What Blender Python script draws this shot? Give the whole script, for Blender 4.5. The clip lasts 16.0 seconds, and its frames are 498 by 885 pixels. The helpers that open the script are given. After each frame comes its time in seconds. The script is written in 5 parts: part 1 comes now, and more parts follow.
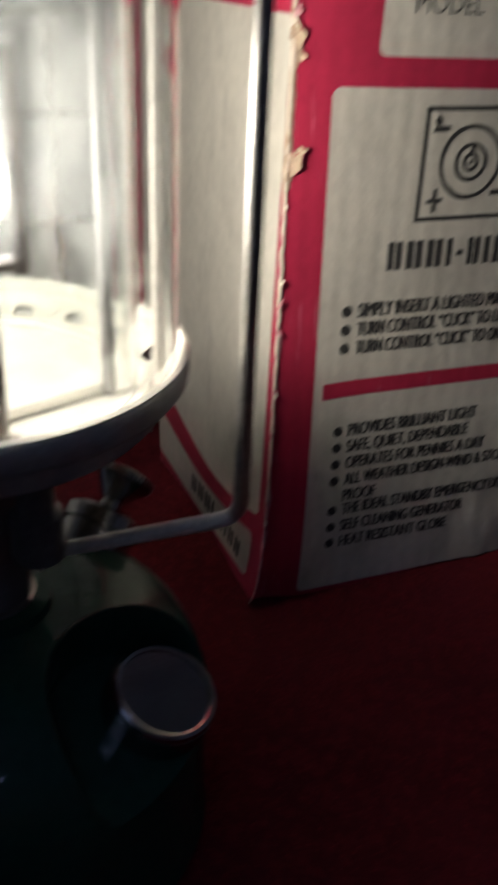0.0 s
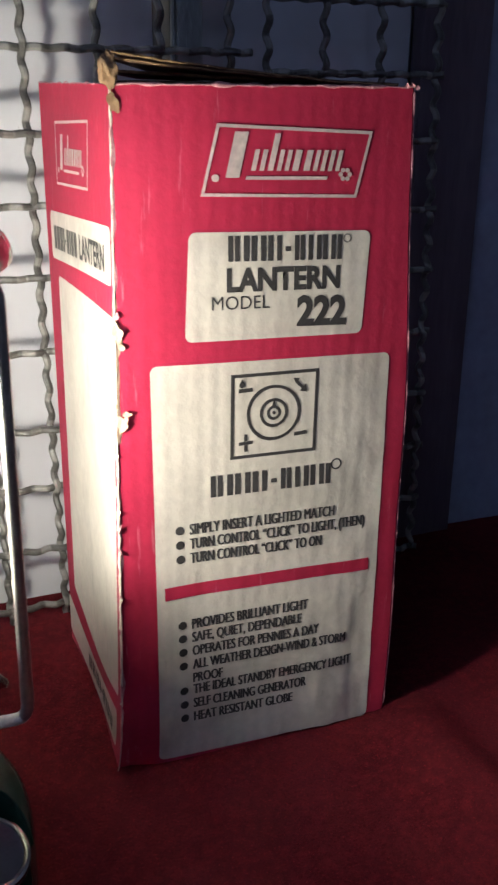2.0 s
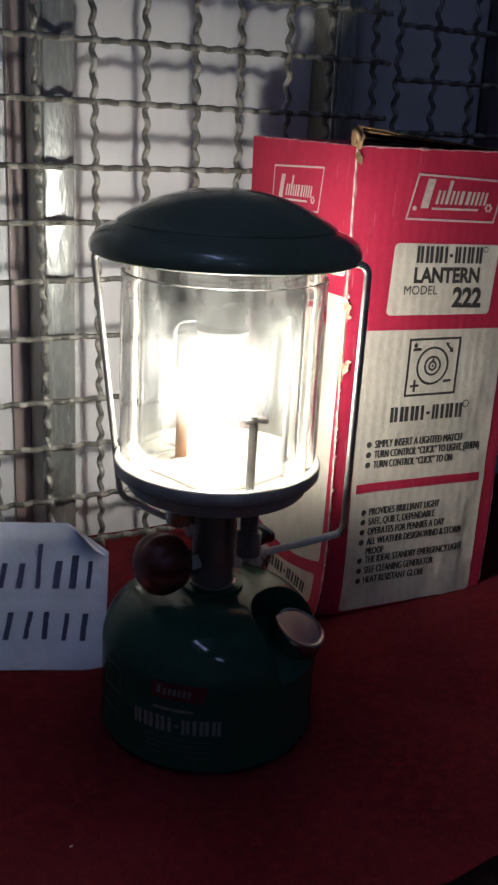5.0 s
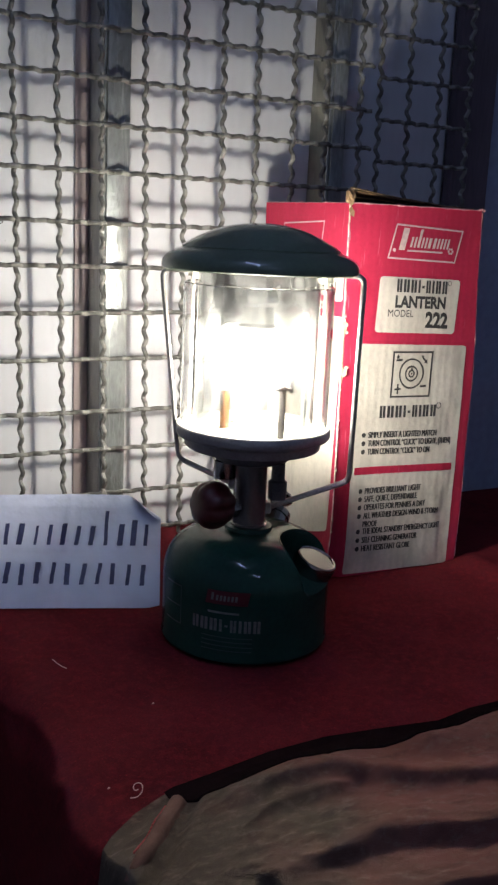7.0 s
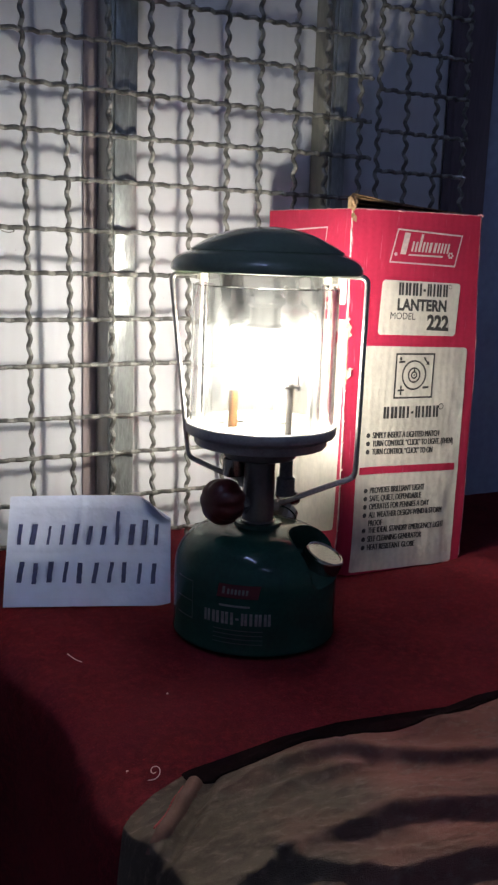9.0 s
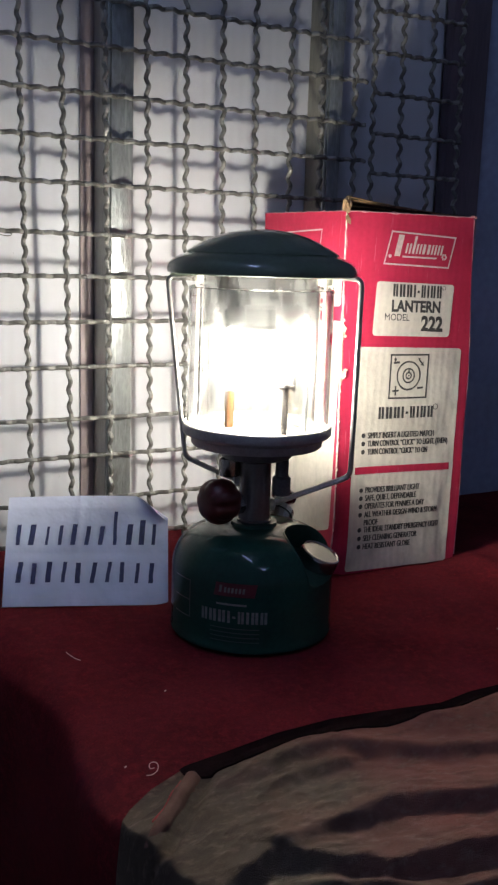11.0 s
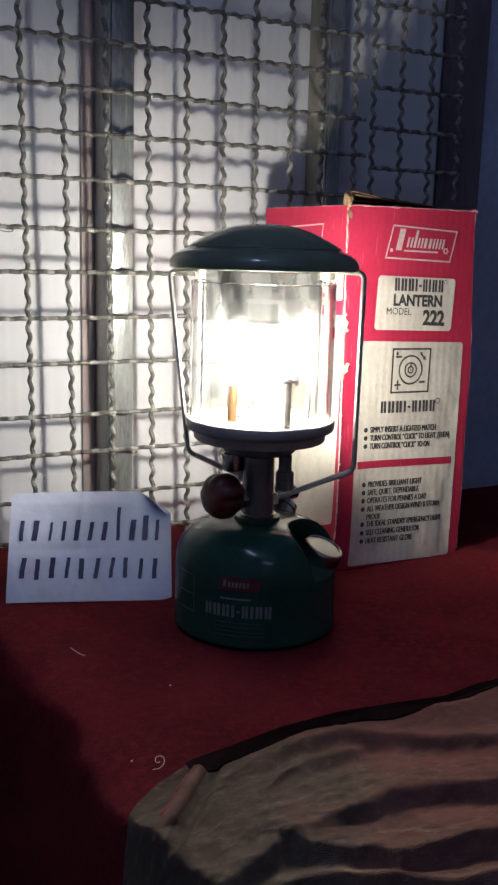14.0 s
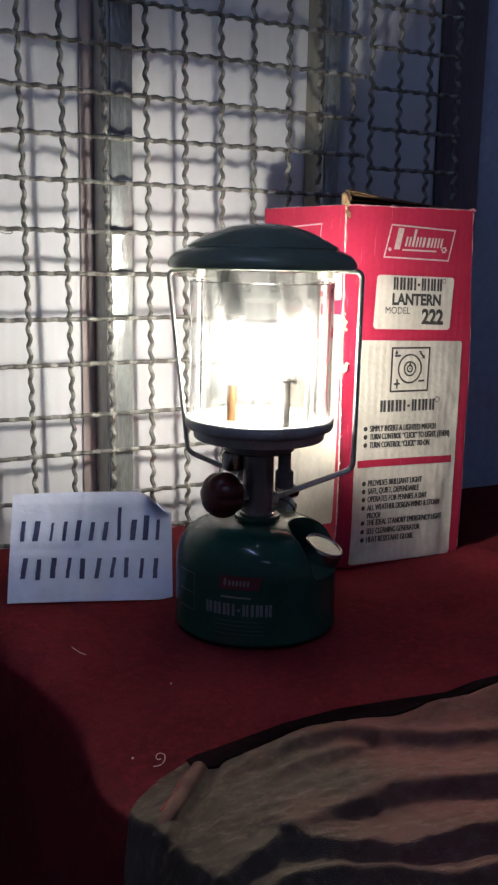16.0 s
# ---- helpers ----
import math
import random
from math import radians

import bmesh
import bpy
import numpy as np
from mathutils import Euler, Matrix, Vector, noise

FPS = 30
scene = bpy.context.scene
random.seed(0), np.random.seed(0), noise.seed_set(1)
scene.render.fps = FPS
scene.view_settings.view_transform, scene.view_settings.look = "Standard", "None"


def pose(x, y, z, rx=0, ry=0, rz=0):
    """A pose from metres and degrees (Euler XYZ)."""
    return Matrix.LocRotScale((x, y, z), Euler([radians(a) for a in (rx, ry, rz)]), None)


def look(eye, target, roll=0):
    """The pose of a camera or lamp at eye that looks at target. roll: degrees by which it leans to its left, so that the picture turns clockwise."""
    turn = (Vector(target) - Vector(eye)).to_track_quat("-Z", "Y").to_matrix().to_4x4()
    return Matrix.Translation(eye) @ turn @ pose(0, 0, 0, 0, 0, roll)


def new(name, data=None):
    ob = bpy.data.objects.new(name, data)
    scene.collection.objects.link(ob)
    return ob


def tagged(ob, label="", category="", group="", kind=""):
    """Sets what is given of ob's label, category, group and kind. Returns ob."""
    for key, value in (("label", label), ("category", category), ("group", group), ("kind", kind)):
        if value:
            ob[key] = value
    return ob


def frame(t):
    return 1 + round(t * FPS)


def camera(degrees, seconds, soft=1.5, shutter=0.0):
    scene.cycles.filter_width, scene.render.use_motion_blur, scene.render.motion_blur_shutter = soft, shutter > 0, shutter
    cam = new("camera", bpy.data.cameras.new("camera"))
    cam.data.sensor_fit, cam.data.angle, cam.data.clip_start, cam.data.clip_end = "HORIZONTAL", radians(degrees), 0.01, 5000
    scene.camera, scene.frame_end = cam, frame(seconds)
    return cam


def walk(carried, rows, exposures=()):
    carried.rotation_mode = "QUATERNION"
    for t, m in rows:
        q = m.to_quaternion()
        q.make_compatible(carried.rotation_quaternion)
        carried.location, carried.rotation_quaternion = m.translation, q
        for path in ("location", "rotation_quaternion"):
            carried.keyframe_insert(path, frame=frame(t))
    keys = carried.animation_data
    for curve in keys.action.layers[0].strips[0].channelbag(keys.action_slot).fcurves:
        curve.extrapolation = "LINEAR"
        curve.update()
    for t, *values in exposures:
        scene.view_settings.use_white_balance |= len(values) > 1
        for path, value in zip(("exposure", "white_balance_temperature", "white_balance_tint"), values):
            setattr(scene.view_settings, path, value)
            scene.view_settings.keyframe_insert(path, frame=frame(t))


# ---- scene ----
cam = camera(28.7, 16.0, soft=2.4, shutter=0.5)
PATH = [
    (0, (-0.149, -0.315, 0.269), (0.591, 1.287, -0.670), 2.42),
    (0.5, (-0.107, -0.349, 0.303), (0.612, 1.306, -0.558), 1.48),
    (1, (-0.090, -0.376, 0.322), (0.611, 1.332, -0.452), 0.94),
    (1.5, (-0.086, -0.395, 0.338), (0.602, 1.334, -0.394), 0.90),
    (2, (-0.098, -0.413, 0.342), (0.618, 1.321, -0.350), 0.69),
    (2.5, (-0.138, -0.426, 0.345), (0.631, 1.294, -0.322), 0.97),
    (3, (-0.150, -0.433, 0.350), (0.622, 1.292, -0.305), 1.69),
    (3.5, (-0.181, -0.455, 0.340), (0.571, 1.280, -0.314), 1.70),
    (4, (-0.242, -0.486, 0.348), (0.54, 1.213, -0.331), 2.1),
    (4.5, (-0.302, -0.511, 0.362), (0.547, 1.164, -0.31), 2.5),
    (7, (-0.48, -0.709, 0.318), (0.474, 0.995, -0.117), 2.7),
    (7.5, (-0.488, -0.72, 0.311), (0.45, 1.003, -0.083), 2.5),
    (8, (-0.49, -0.727, 0.306), (0.456, 0.994, -0.073), 2.2),
    (8.5, (-0.492, -0.729, 0.301), (0.464, 0.987, -0.073), 2.1),
    (9, (-0.496, -0.725, 0.305), (0.461, 0.986, -0.09), 2.1),
    (11.5, (-0.501, -0.734, 0.305), (0.463, 0.974, -0.085), 1.8),
    (12, (-0.504, -0.733, 0.305), (0.464, 0.971, -0.09), 1.8),
    (12.5, (-0.501, -0.732, 0.304), (0.456, 0.979, -0.093), 1.7),
    (13, (-0.502, -0.731, 0.305), (0.457, 0.978, -0.094), 1.8),
    (13.5, (-0.502, -0.732, 0.301), (0.462, 0.977, -0.09), 1.7),
    (14, (-0.502, -0.732, 0.303), (0.461, 0.976, -0.093), 1.6),
    (14.5, (-0.504, -0.73, 0.302), (0.46, 0.977, -0.094), 1.6),
    (15, (-0.504, -0.731, 0.3), (0.459, 0.979, -0.088), 1.4),
    (15.5, (-0.499, -0.735, 0.301), (0.456, 0.978, -0.092), 1.3),
    (16, (-0.501, -0.736, 0.3), (0.457, 0.976, -0.089), 1.2),
]
EXPOSURES = [(0, -1.68), (0.5, -0.92), (1.0, -0.35), (1.5, -0.28), (2.0, -0.15), (2.5, -0.10), (3.0, -0.20), (3.5, -0.40), (4.0, -0.62), (4.5, -0.90), (7.0, 0.0), (16.0, 0.0)]
walk(cam, [(t, look(eye, target, roll)) for t, eye, target, roll in PATH], exposures=EXPOSURES)

METAL_A = (-0.1200, -0.0712)          # axis of the lantern on the table
SIDE = Vector((0.869, -0.494, 0.0))   # across the lantern, along its bail
BACK = Vector((0.494, 0.869, 0.0))    # away from the camera's last stand
TAU = math.tau

# ---- world and large lights ----
world = bpy.data.worlds.new("night")
world.use_nodes = True
world.node_tree.nodes["Background"].inputs[0].default_value = (0.10, 0.16, 0.42, 1)
world.node_tree.nodes["Background"].inputs[1].default_value = 0.02
scene.world = world


# ---- materials ----
def material(name, colour, rough=0.6, metal=0.0, vary=0.15, scale=40.0, fine=400.0, bump=0.0, spec=0.5, tint=None, detail=4.0, stretch=(1, 1, 1), coat=0.0):
    m = bpy.data.materials.new(name)
    m.use_nodes = True
    nt = m.node_tree
    p = nt.nodes["Principled BSDF"]
    p.inputs["Roughness"].default_value = rough
    p.inputs["Metallic"].default_value = metal
    p.inputs["Specular IOR Level"].default_value = spec
    p.inputs["Coat Weight"].default_value = coat
    p.inputs["Coat Roughness"].default_value = 0.03
    tc = nt.nodes.new("ShaderNodeTexCoord")
    mp = nt.nodes.new("ShaderNodeMapping")
    mp.inputs["Scale"].default_value = stretch
    nt.links.new(tc.outputs["Object"], mp.inputs["Vector"])
    big = nt.nodes.new("ShaderNodeTexNoise")
    big.inputs["Scale"].default_value = scale
    big.inputs["Detail"].default_value = detail
    small = nt.nodes.new("ShaderNodeTexNoise")
    small.inputs["Scale"].default_value = fine
    small.inputs["Detail"].default_value = 3.0
    for n in (big, small):
        nt.links.new(mp.outputs["Vector"], n.inputs["Vector"])
    add = nt.nodes.new("ShaderNodeMath")
    add.operation = "MULTIPLY_ADD"
    add.inputs[1].default_value = 0.4
    nt.links.new(small.outputs["Fac"], add.inputs[0])
    scaled = nt.nodes.new("ShaderNodeMath")
    scaled.operation = "MULTIPLY"
    scaled.inputs[1].default_value = 0.6
    nt.links.new(big.outputs["Fac"], scaled.inputs[0])
    nt.links.new(scaled.outputs[0], add.inputs[2])
    ramp = nt.nodes.new("ShaderNodeValToRGB")
    c = Vector(colour)
    d = Vector(tint) if tint else c * (1 - vary * 2)
    ramp.color_ramp.elements[0].position, ramp.color_ramp.elements[1].position = 0.3, 0.7
    ramp.color_ramp.elements[0].color = (*d, 1)
    ramp.color_ramp.elements[1].color = (*[min(1, v) for v in c * (1 + vary * 0.4)], 1)
    nt.links.new(add.outputs[0], ramp.inputs["Fac"])
    nt.links.new(ramp.outputs["Color"], p.inputs["Base Color"])
    if bump:
        b = nt.nodes.new("ShaderNodeBump")
        b.inputs["Strength"].default_value = bump
        b.inputs["Distance"].default_value = 0.002
        nt.links.new(small.outputs["Fac"], b.inputs["Height"])
        nt.links.new(b.outputs["Normal"], p.inputs["Normal"])
    return m


def fluted(m, period, depth, shade):
    """Adds the soft upright ribs of corrugated board under the print."""
    nt = m.node_tree
    p = nt.nodes["Principled BSDF"]
    tc = nt.nodes.new("ShaderNodeTexCoord")
    w = nt.nodes.new("ShaderNodeTexWave")
    w.bands_direction = "X"
    w.inputs["Scale"].default_value = 1 / period / 20 * TAU
    w.inputs["Distortion"].default_value = 2.0
    w.inputs["Detail"].default_value = 2.0
    w.inputs["Detail Scale"].default_value = 0.5
    nt.links.new(tc.outputs["Object"], w.inputs["Vector"])
    old = p.inputs["Base Color"].links[0].from_socket
    # Groove shade is multiplied into the base colour.
    mix = nt.nodes.new("ShaderNodeMix")
    mix.data_type, mix.blend_type = "RGBA", "MULTIPLY"
    ramp = nt.nodes.new("ShaderNodeValToRGB")
    ramp.color_ramp.elements[0].color = (1 - shade, 1 - shade, 1 - shade, 1)
    nt.links.new(w.outputs["Fac"], ramp.inputs["Fac"])
    mix.inputs["Factor"].default_value = 1.0
    nt.links.new(old, mix.inputs["A"])
    nt.links.new(ramp.outputs["Color"], mix.inputs["B"])
    nt.links.new(mix.outputs["Result"], p.inputs["Base Color"])
    b = nt.nodes.new("ShaderNodeBump")
    b.inputs["Strength"].default_value = depth
    b.inputs["Distance"].default_value = 0.001
    nt.links.new(w.outputs["Fac"], b.inputs["Height"])
    if p.inputs["Normal"].links:
        nt.links.new(p.inputs["Normal"].links[0].from_socket, b.inputs["Normal"])
    nt.links.new(b.outputs["Normal"], p.inputs["Normal"])
    return m


def streaked(m, colour, amount, stretch, low, high, scale=1.0):
    """Lays wear of another colour over a material where a stretched noise runs high."""
    nt = m.node_tree
    p = nt.nodes["Principled BSDF"]
    tc = nt.nodes.new("ShaderNodeTexCoord")
    mp = nt.nodes.new("ShaderNodeMapping")
    mp.inputs["Scale"].default_value = stretch
    nz = nt.nodes.new("ShaderNodeTexNoise")
    nz.inputs["Scale"].default_value, nz.inputs["Detail"].default_value, nz.inputs["Roughness"].default_value = scale, 7.0, 0.62
    mr = nt.nodes.new("ShaderNodeMapRange")
    mr.inputs[1].default_value, mr.inputs[2].default_value, mr.inputs[4].default_value = low, high, amount
    mix = nt.nodes.new("ShaderNodeMix")
    mix.data_type = "RGBA"
    mix.inputs["B"].default_value = (*colour, 1)
    nt.links.new(tc.outputs["Object"], mp.inputs["Vector"])
    nt.links.new(mp.outputs["Vector"], nz.inputs["Vector"])
    nt.links.new(nz.outputs["Fac"], mr.inputs["Value"])
    nt.links.new(mr.outputs["Result"], mix.inputs["Factor"])
    nt.links.new(p.inputs["Base Color"].links[0].from_socket, mix.inputs["A"])
    nt.links.new(mix.outputs["Result"], p.inputs["Base Color"])
    return m


def blended_x(m, colour, x0, x1, wobble=0.30):
    """Cloth that blends over to another colour along x, with an uneven border."""
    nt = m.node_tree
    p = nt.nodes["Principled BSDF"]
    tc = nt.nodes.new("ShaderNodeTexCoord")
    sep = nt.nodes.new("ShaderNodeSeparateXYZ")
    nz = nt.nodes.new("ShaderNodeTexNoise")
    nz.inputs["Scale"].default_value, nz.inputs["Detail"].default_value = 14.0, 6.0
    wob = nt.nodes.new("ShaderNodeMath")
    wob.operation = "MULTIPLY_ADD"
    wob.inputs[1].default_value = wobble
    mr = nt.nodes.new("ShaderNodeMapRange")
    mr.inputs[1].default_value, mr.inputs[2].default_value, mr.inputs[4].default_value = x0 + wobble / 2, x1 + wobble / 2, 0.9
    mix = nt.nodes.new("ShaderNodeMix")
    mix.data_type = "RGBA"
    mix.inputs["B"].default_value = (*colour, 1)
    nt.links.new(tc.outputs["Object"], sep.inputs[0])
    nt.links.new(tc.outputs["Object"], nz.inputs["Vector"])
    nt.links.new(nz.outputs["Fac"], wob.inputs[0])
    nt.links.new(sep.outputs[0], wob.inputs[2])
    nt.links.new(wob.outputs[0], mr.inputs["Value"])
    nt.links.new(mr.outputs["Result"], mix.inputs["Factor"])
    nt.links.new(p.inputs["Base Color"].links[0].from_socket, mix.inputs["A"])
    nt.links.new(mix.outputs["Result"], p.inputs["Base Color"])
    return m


def banded(m, period, colour, amount):
    """Lit crests painted as pale bands along a wire's length, one to a crimp."""
    nt = m.node_tree
    p = nt.nodes["Principled BSDF"]
    tc = nt.nodes.new("ShaderNodeTexCoord")
    w = nt.nodes.new("ShaderNodeTexWave")
    w.bands_direction = "X"
    w.inputs["Scale"].default_value = TAU / period / 20
    w.inputs["Distortion"].default_value, w.inputs["Detail"].default_value, w.inputs["Detail Scale"].default_value = 3.0, 2.0, 1.5
    mr = nt.nodes.new("ShaderNodeMapRange")
    mr.inputs[1].default_value, mr.inputs[2].default_value, mr.inputs[4].default_value = 0.62, 0.82, amount
    mix = nt.nodes.new("ShaderNodeMix")
    mix.data_type = "RGBA"
    mix.inputs["B"].default_value = (*colour, 1)
    nt.links.new(tc.outputs["Object"], w.inputs["Vector"])
    nt.links.new(w.outputs["Fac"], mr.inputs["Value"])
    nt.links.new(mr.outputs["Result"], mix.inputs["Factor"])
    nt.links.new(p.inputs["Base Color"].links[0].from_socket, mix.inputs["A"])
    nt.links.new(mix.outputs["Result"], p.inputs["Base Color"])
    return m


def glow(name, colour, strength):
    m = bpy.data.materials.new(name)
    m.use_nodes = True
    p = m.node_tree.nodes["Principled BSDF"]
    p.inputs["Base Color"].default_value = (0.8, 0.8, 0.8, 1)
    p.inputs["Emission Color"].default_value = (*colour, 1)
    p.inputs["Emission Strength"].default_value = strength
    return m


def glass_material(name, rough=0.0):
    m = bpy.data.materials.new(name)
    m.use_nodes = True
    p = m.node_tree.nodes["Principled BSDF"]
    p.inputs["Transmission Weight"].default_value = 1.0
    p.inputs["Roughness"].default_value = rough
    p.inputs["IOR"].default_value = 1.47
    p.inputs["Base Color"].default_value = (0.97, 0.985, 0.98, 1)
    return m


def frosted_material(name):
    """Sooted inner glass, mostly clear; a thin streaky scattering film imitates the mantle's glare."""
    m = bpy.data.materials.new(name)
    m.use_nodes = True
    nt = m.node_tree
    out = nt.nodes["Material Output"]
    nt.nodes.remove(nt.nodes["Principled BSDF"])
    clear = nt.nodes.new("ShaderNodeBsdfTransparent")
    clear.inputs[0].default_value = (0.93, 0.93, 0.92, 1)
    film = nt.nodes.new("ShaderNodeBsdfTranslucent")
    film.inputs[0].default_value = (0.62, 0.61, 0.58, 1)
    gloss = nt.nodes.new("ShaderNodeBsdfGlossy")
    gloss.inputs["Roughness"].default_value = 0.12
    tc = nt.nodes.new("ShaderNodeTexCoord")
    mp = nt.nodes.new("ShaderNodeMapping")
    mp.inputs["Scale"].default_value = (62, 62, 26)
    nz = nt.nodes.new("ShaderNodeTexNoise")
    nz.inputs["Scale"].default_value = 1.0
    nz.inputs["Detail"].default_value = 6
    mr = nt.nodes.new("ShaderNodeMapRange")
    mr.inputs[1].default_value, mr.inputs[2].default_value, mr.inputs[3].default_value, mr.inputs[4].default_value = 0.38, 0.72, 0.008, 0.15
    a, b = nt.nodes.new("ShaderNodeMixShader"), nt.nodes.new("ShaderNodeMixShader")
    nt.links.new(tc.outputs["Object"], mp.inputs["Vector"])
    nt.links.new(mp.outputs["Vector"], nz.inputs["Vector"])
    nt.links.new(nz.outputs["Fac"], mr.inputs["Value"])
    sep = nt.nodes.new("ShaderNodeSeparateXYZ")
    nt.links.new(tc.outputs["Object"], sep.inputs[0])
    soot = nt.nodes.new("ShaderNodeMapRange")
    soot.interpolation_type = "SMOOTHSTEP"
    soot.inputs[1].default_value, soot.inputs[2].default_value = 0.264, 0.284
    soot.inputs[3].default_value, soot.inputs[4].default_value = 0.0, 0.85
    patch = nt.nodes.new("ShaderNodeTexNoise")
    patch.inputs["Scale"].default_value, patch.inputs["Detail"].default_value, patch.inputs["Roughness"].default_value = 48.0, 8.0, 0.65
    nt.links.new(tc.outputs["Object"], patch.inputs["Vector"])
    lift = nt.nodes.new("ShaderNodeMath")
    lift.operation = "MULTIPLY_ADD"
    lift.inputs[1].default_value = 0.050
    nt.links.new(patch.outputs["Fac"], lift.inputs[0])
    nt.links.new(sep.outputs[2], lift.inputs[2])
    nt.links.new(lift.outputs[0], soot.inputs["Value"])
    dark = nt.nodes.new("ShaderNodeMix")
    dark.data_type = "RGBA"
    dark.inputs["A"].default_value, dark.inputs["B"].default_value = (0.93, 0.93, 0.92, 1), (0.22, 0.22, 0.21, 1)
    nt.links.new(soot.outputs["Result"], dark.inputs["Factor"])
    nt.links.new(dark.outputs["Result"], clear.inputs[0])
    # Scattering fades below mantle height, shaping that halo.
    thin = nt.nodes.new("ShaderNodeMapRange")
    thin.inputs[1].default_value, thin.inputs[2].default_value, thin.inputs[3].default_value, thin.inputs[4].default_value = 0.176, 0.208, 0.15, 1.0
    nt.links.new(sep.outputs[2], thin.inputs["Value"])
    worn = nt.nodes.new("ShaderNodeMath")
    worn.operation = "MULTIPLY"
    nt.links.new(mr.outputs["Result"], worn.inputs[0])
    nt.links.new(thin.outputs["Result"], worn.inputs[1])
    nt.links.new(worn.outputs[0], a.inputs["Fac"])
    nt.links.new(clear.outputs[0], a.inputs[1])
    nt.links.new(film.outputs[0], a.inputs[2])
    b.inputs["Fac"].default_value = 0.06
    # Blurred refraction added as haze, spreading the mantle's glow.
    haze = nt.nodes.new("ShaderNodeBsdfRefraction")
    haze.inputs["IOR"].default_value, haze.inputs["Roughness"].default_value = 1.45, 0.55
    blur = nt.nodes.new("ShaderNodeMixShader")
    low = nt.nodes.new("ShaderNodeMapRange")
    low.inputs[1].default_value, low.inputs[2].default_value, low.inputs[3].default_value, low.inputs[4].default_value = 0.170, 0.212, 0.02, 0.07
    nt.links.new(sep.outputs[2], low.inputs["Value"])
    nt.links.new(low.outputs["Result"], blur.inputs["Fac"])
    nt.links.new(a.outputs[0], blur.inputs[1])
    nt.links.new(haze.outputs[0], blur.inputs[2])
    nt.links.new(blur.outputs[0], b.inputs[1])
    nt.links.new(gloss.outputs[0], b.inputs[2])
    nt.links.new(b.outputs[0], out.inputs["Surface"])
    return m


RED = fluted(material("printed_red", (0.42, 0.023, 0.060), 0.58, vary=0.12, scale=18, fine=260, bump=0.12, spec=0.18), 0.008, 0.08, 0.06)
streaked(RED, (0.66, 0.26, 0.28), 0.45, (260, 260, 26), 0.615, 0.74)
streaked(RED, (0.34, 0.016, 0.040), 0.5, (70, 70, 5), 0.50, 0.75)
CREAM = fluted(material("printed_cream", (0.65, 0.60, 0.505), 0.5, vary=0.11, scale=22, fine=200, bump=0.15), 0.008, 0.09, 0.05)
streaked(CREAM, (0.34, 0.31, 0.26), 0.62, (60, 60, 26), 0.50, 0.76)
streaked(CREAM, (0.40, 0.35, 0.28), 0.5, (500, 500, 90), 0.63, 0.72)
INK = material("printed_ink", (0.045, 0.042, 0.04), 0.6, vary=0.25, scale=120, fine=900)
LOGO = material("printed_logo_cream", (0.62, 0.52, 0.46), 0.5, vary=0.15, scale=200)
KRAFT_EDGE = material("lit_cut_edge", (0.42, 0.26, 0.12), 0.55, vary=0.4, scale=220, fine=900, bump=0.4)
KRAFT_TORN = material("torn_brown_board", (0.30, 0.185, 0.095), 0.9, vary=0.25, scale=120, fine=600, bump=0.2)
KRAFT_DARK = material("old_cardboard_flap", (0.105, 0.062, 0.034), 0.5, vary=0.3, scale=60, fine=500, bump=0.3)
BARED = material("bared_board", (0.52, 0.36, 0.25), 0.9, vary=0.2, scale=260, fine=1200, bump=0.3)
FRAY = material("pink_frayed_print", (0.60, 0.27, 0.29), 0.9, vary=0.25, scale=260, fine=900, bump=0.4)
FLUFF = material("torn_paper", (0.76, 0.64, 0.52), 0.9, vary=0.12, scale=200, fine=900, bump=0.5)
GREEN = material("green_enamel", (0.012, 0.055, 0.038), 0.6, vary=0.2, scale=30, fine=300, spec=0.05, coat=0.55)
GREEN.node_tree.nodes["Principled BSDF"].inputs["Coat Roughness"].default_value = 0.03
GREEN_DARK = material("dark_green_enamel", (0.090, 0.130, 0.080), 0.5, vary=0.15, scale=30, fine=300, coat=1.0)
BLACK = material("black_painted_steel", (0.15, 0.142, 0.138), 0.36, vary=0.3, scale=60, fine=500, bump=0.05)
ENAMEL = material("pale_enamel", (0.60, 0.57, 0.50), 0.35, metal=0.35, vary=0.14, scale=60, fine=400)
STEEL = material("pale_steel", (0.90, 0.83, 0.74), 0.42, metal=0.05, vary=0.25, scale=70, fine=600, bump=0.05)
CHROME = material("worn_chrome", (0.48, 0.46, 0.43), 0.2, metal=1.0, vary=0.15, scale=60, fine=600)
BRASS = material("brass_tube", (0.14, 0.055, 0.012), 0.45, metal=0.8, vary=0.35, scale=120, fine=700)
SCORCHED = material("scorched_steel", (0.06, 0.036, 0.026), 0.5, metal=0.5, vary=0.35, scale=120, fine=700)
SOOTED = material("sooted_grey_metal", (0.16, 0.15, 0.14), 0.6, metal=0.3, vary=0.35, scale=160, fine=700, bump=0.3)
CAP_METAL = material("brushed_cap", (0.52, 0.51, 0.50), 0.14, metal=1.0, vary=0.12, scale=90, fine=900, bump=0.05)
PAN = material("grey_pan_metal", (0.40, 0.385, 0.37), 0.38, metal=0.2, vary=0.2, scale=60, fine=500, bump=0.05)
BAIL_STEEL = material("polished_steel", (0.60, 0.57, 0.53), 0.30, metal=0.92, vary=0.2, scale=70, fine=600, bump=0.05)
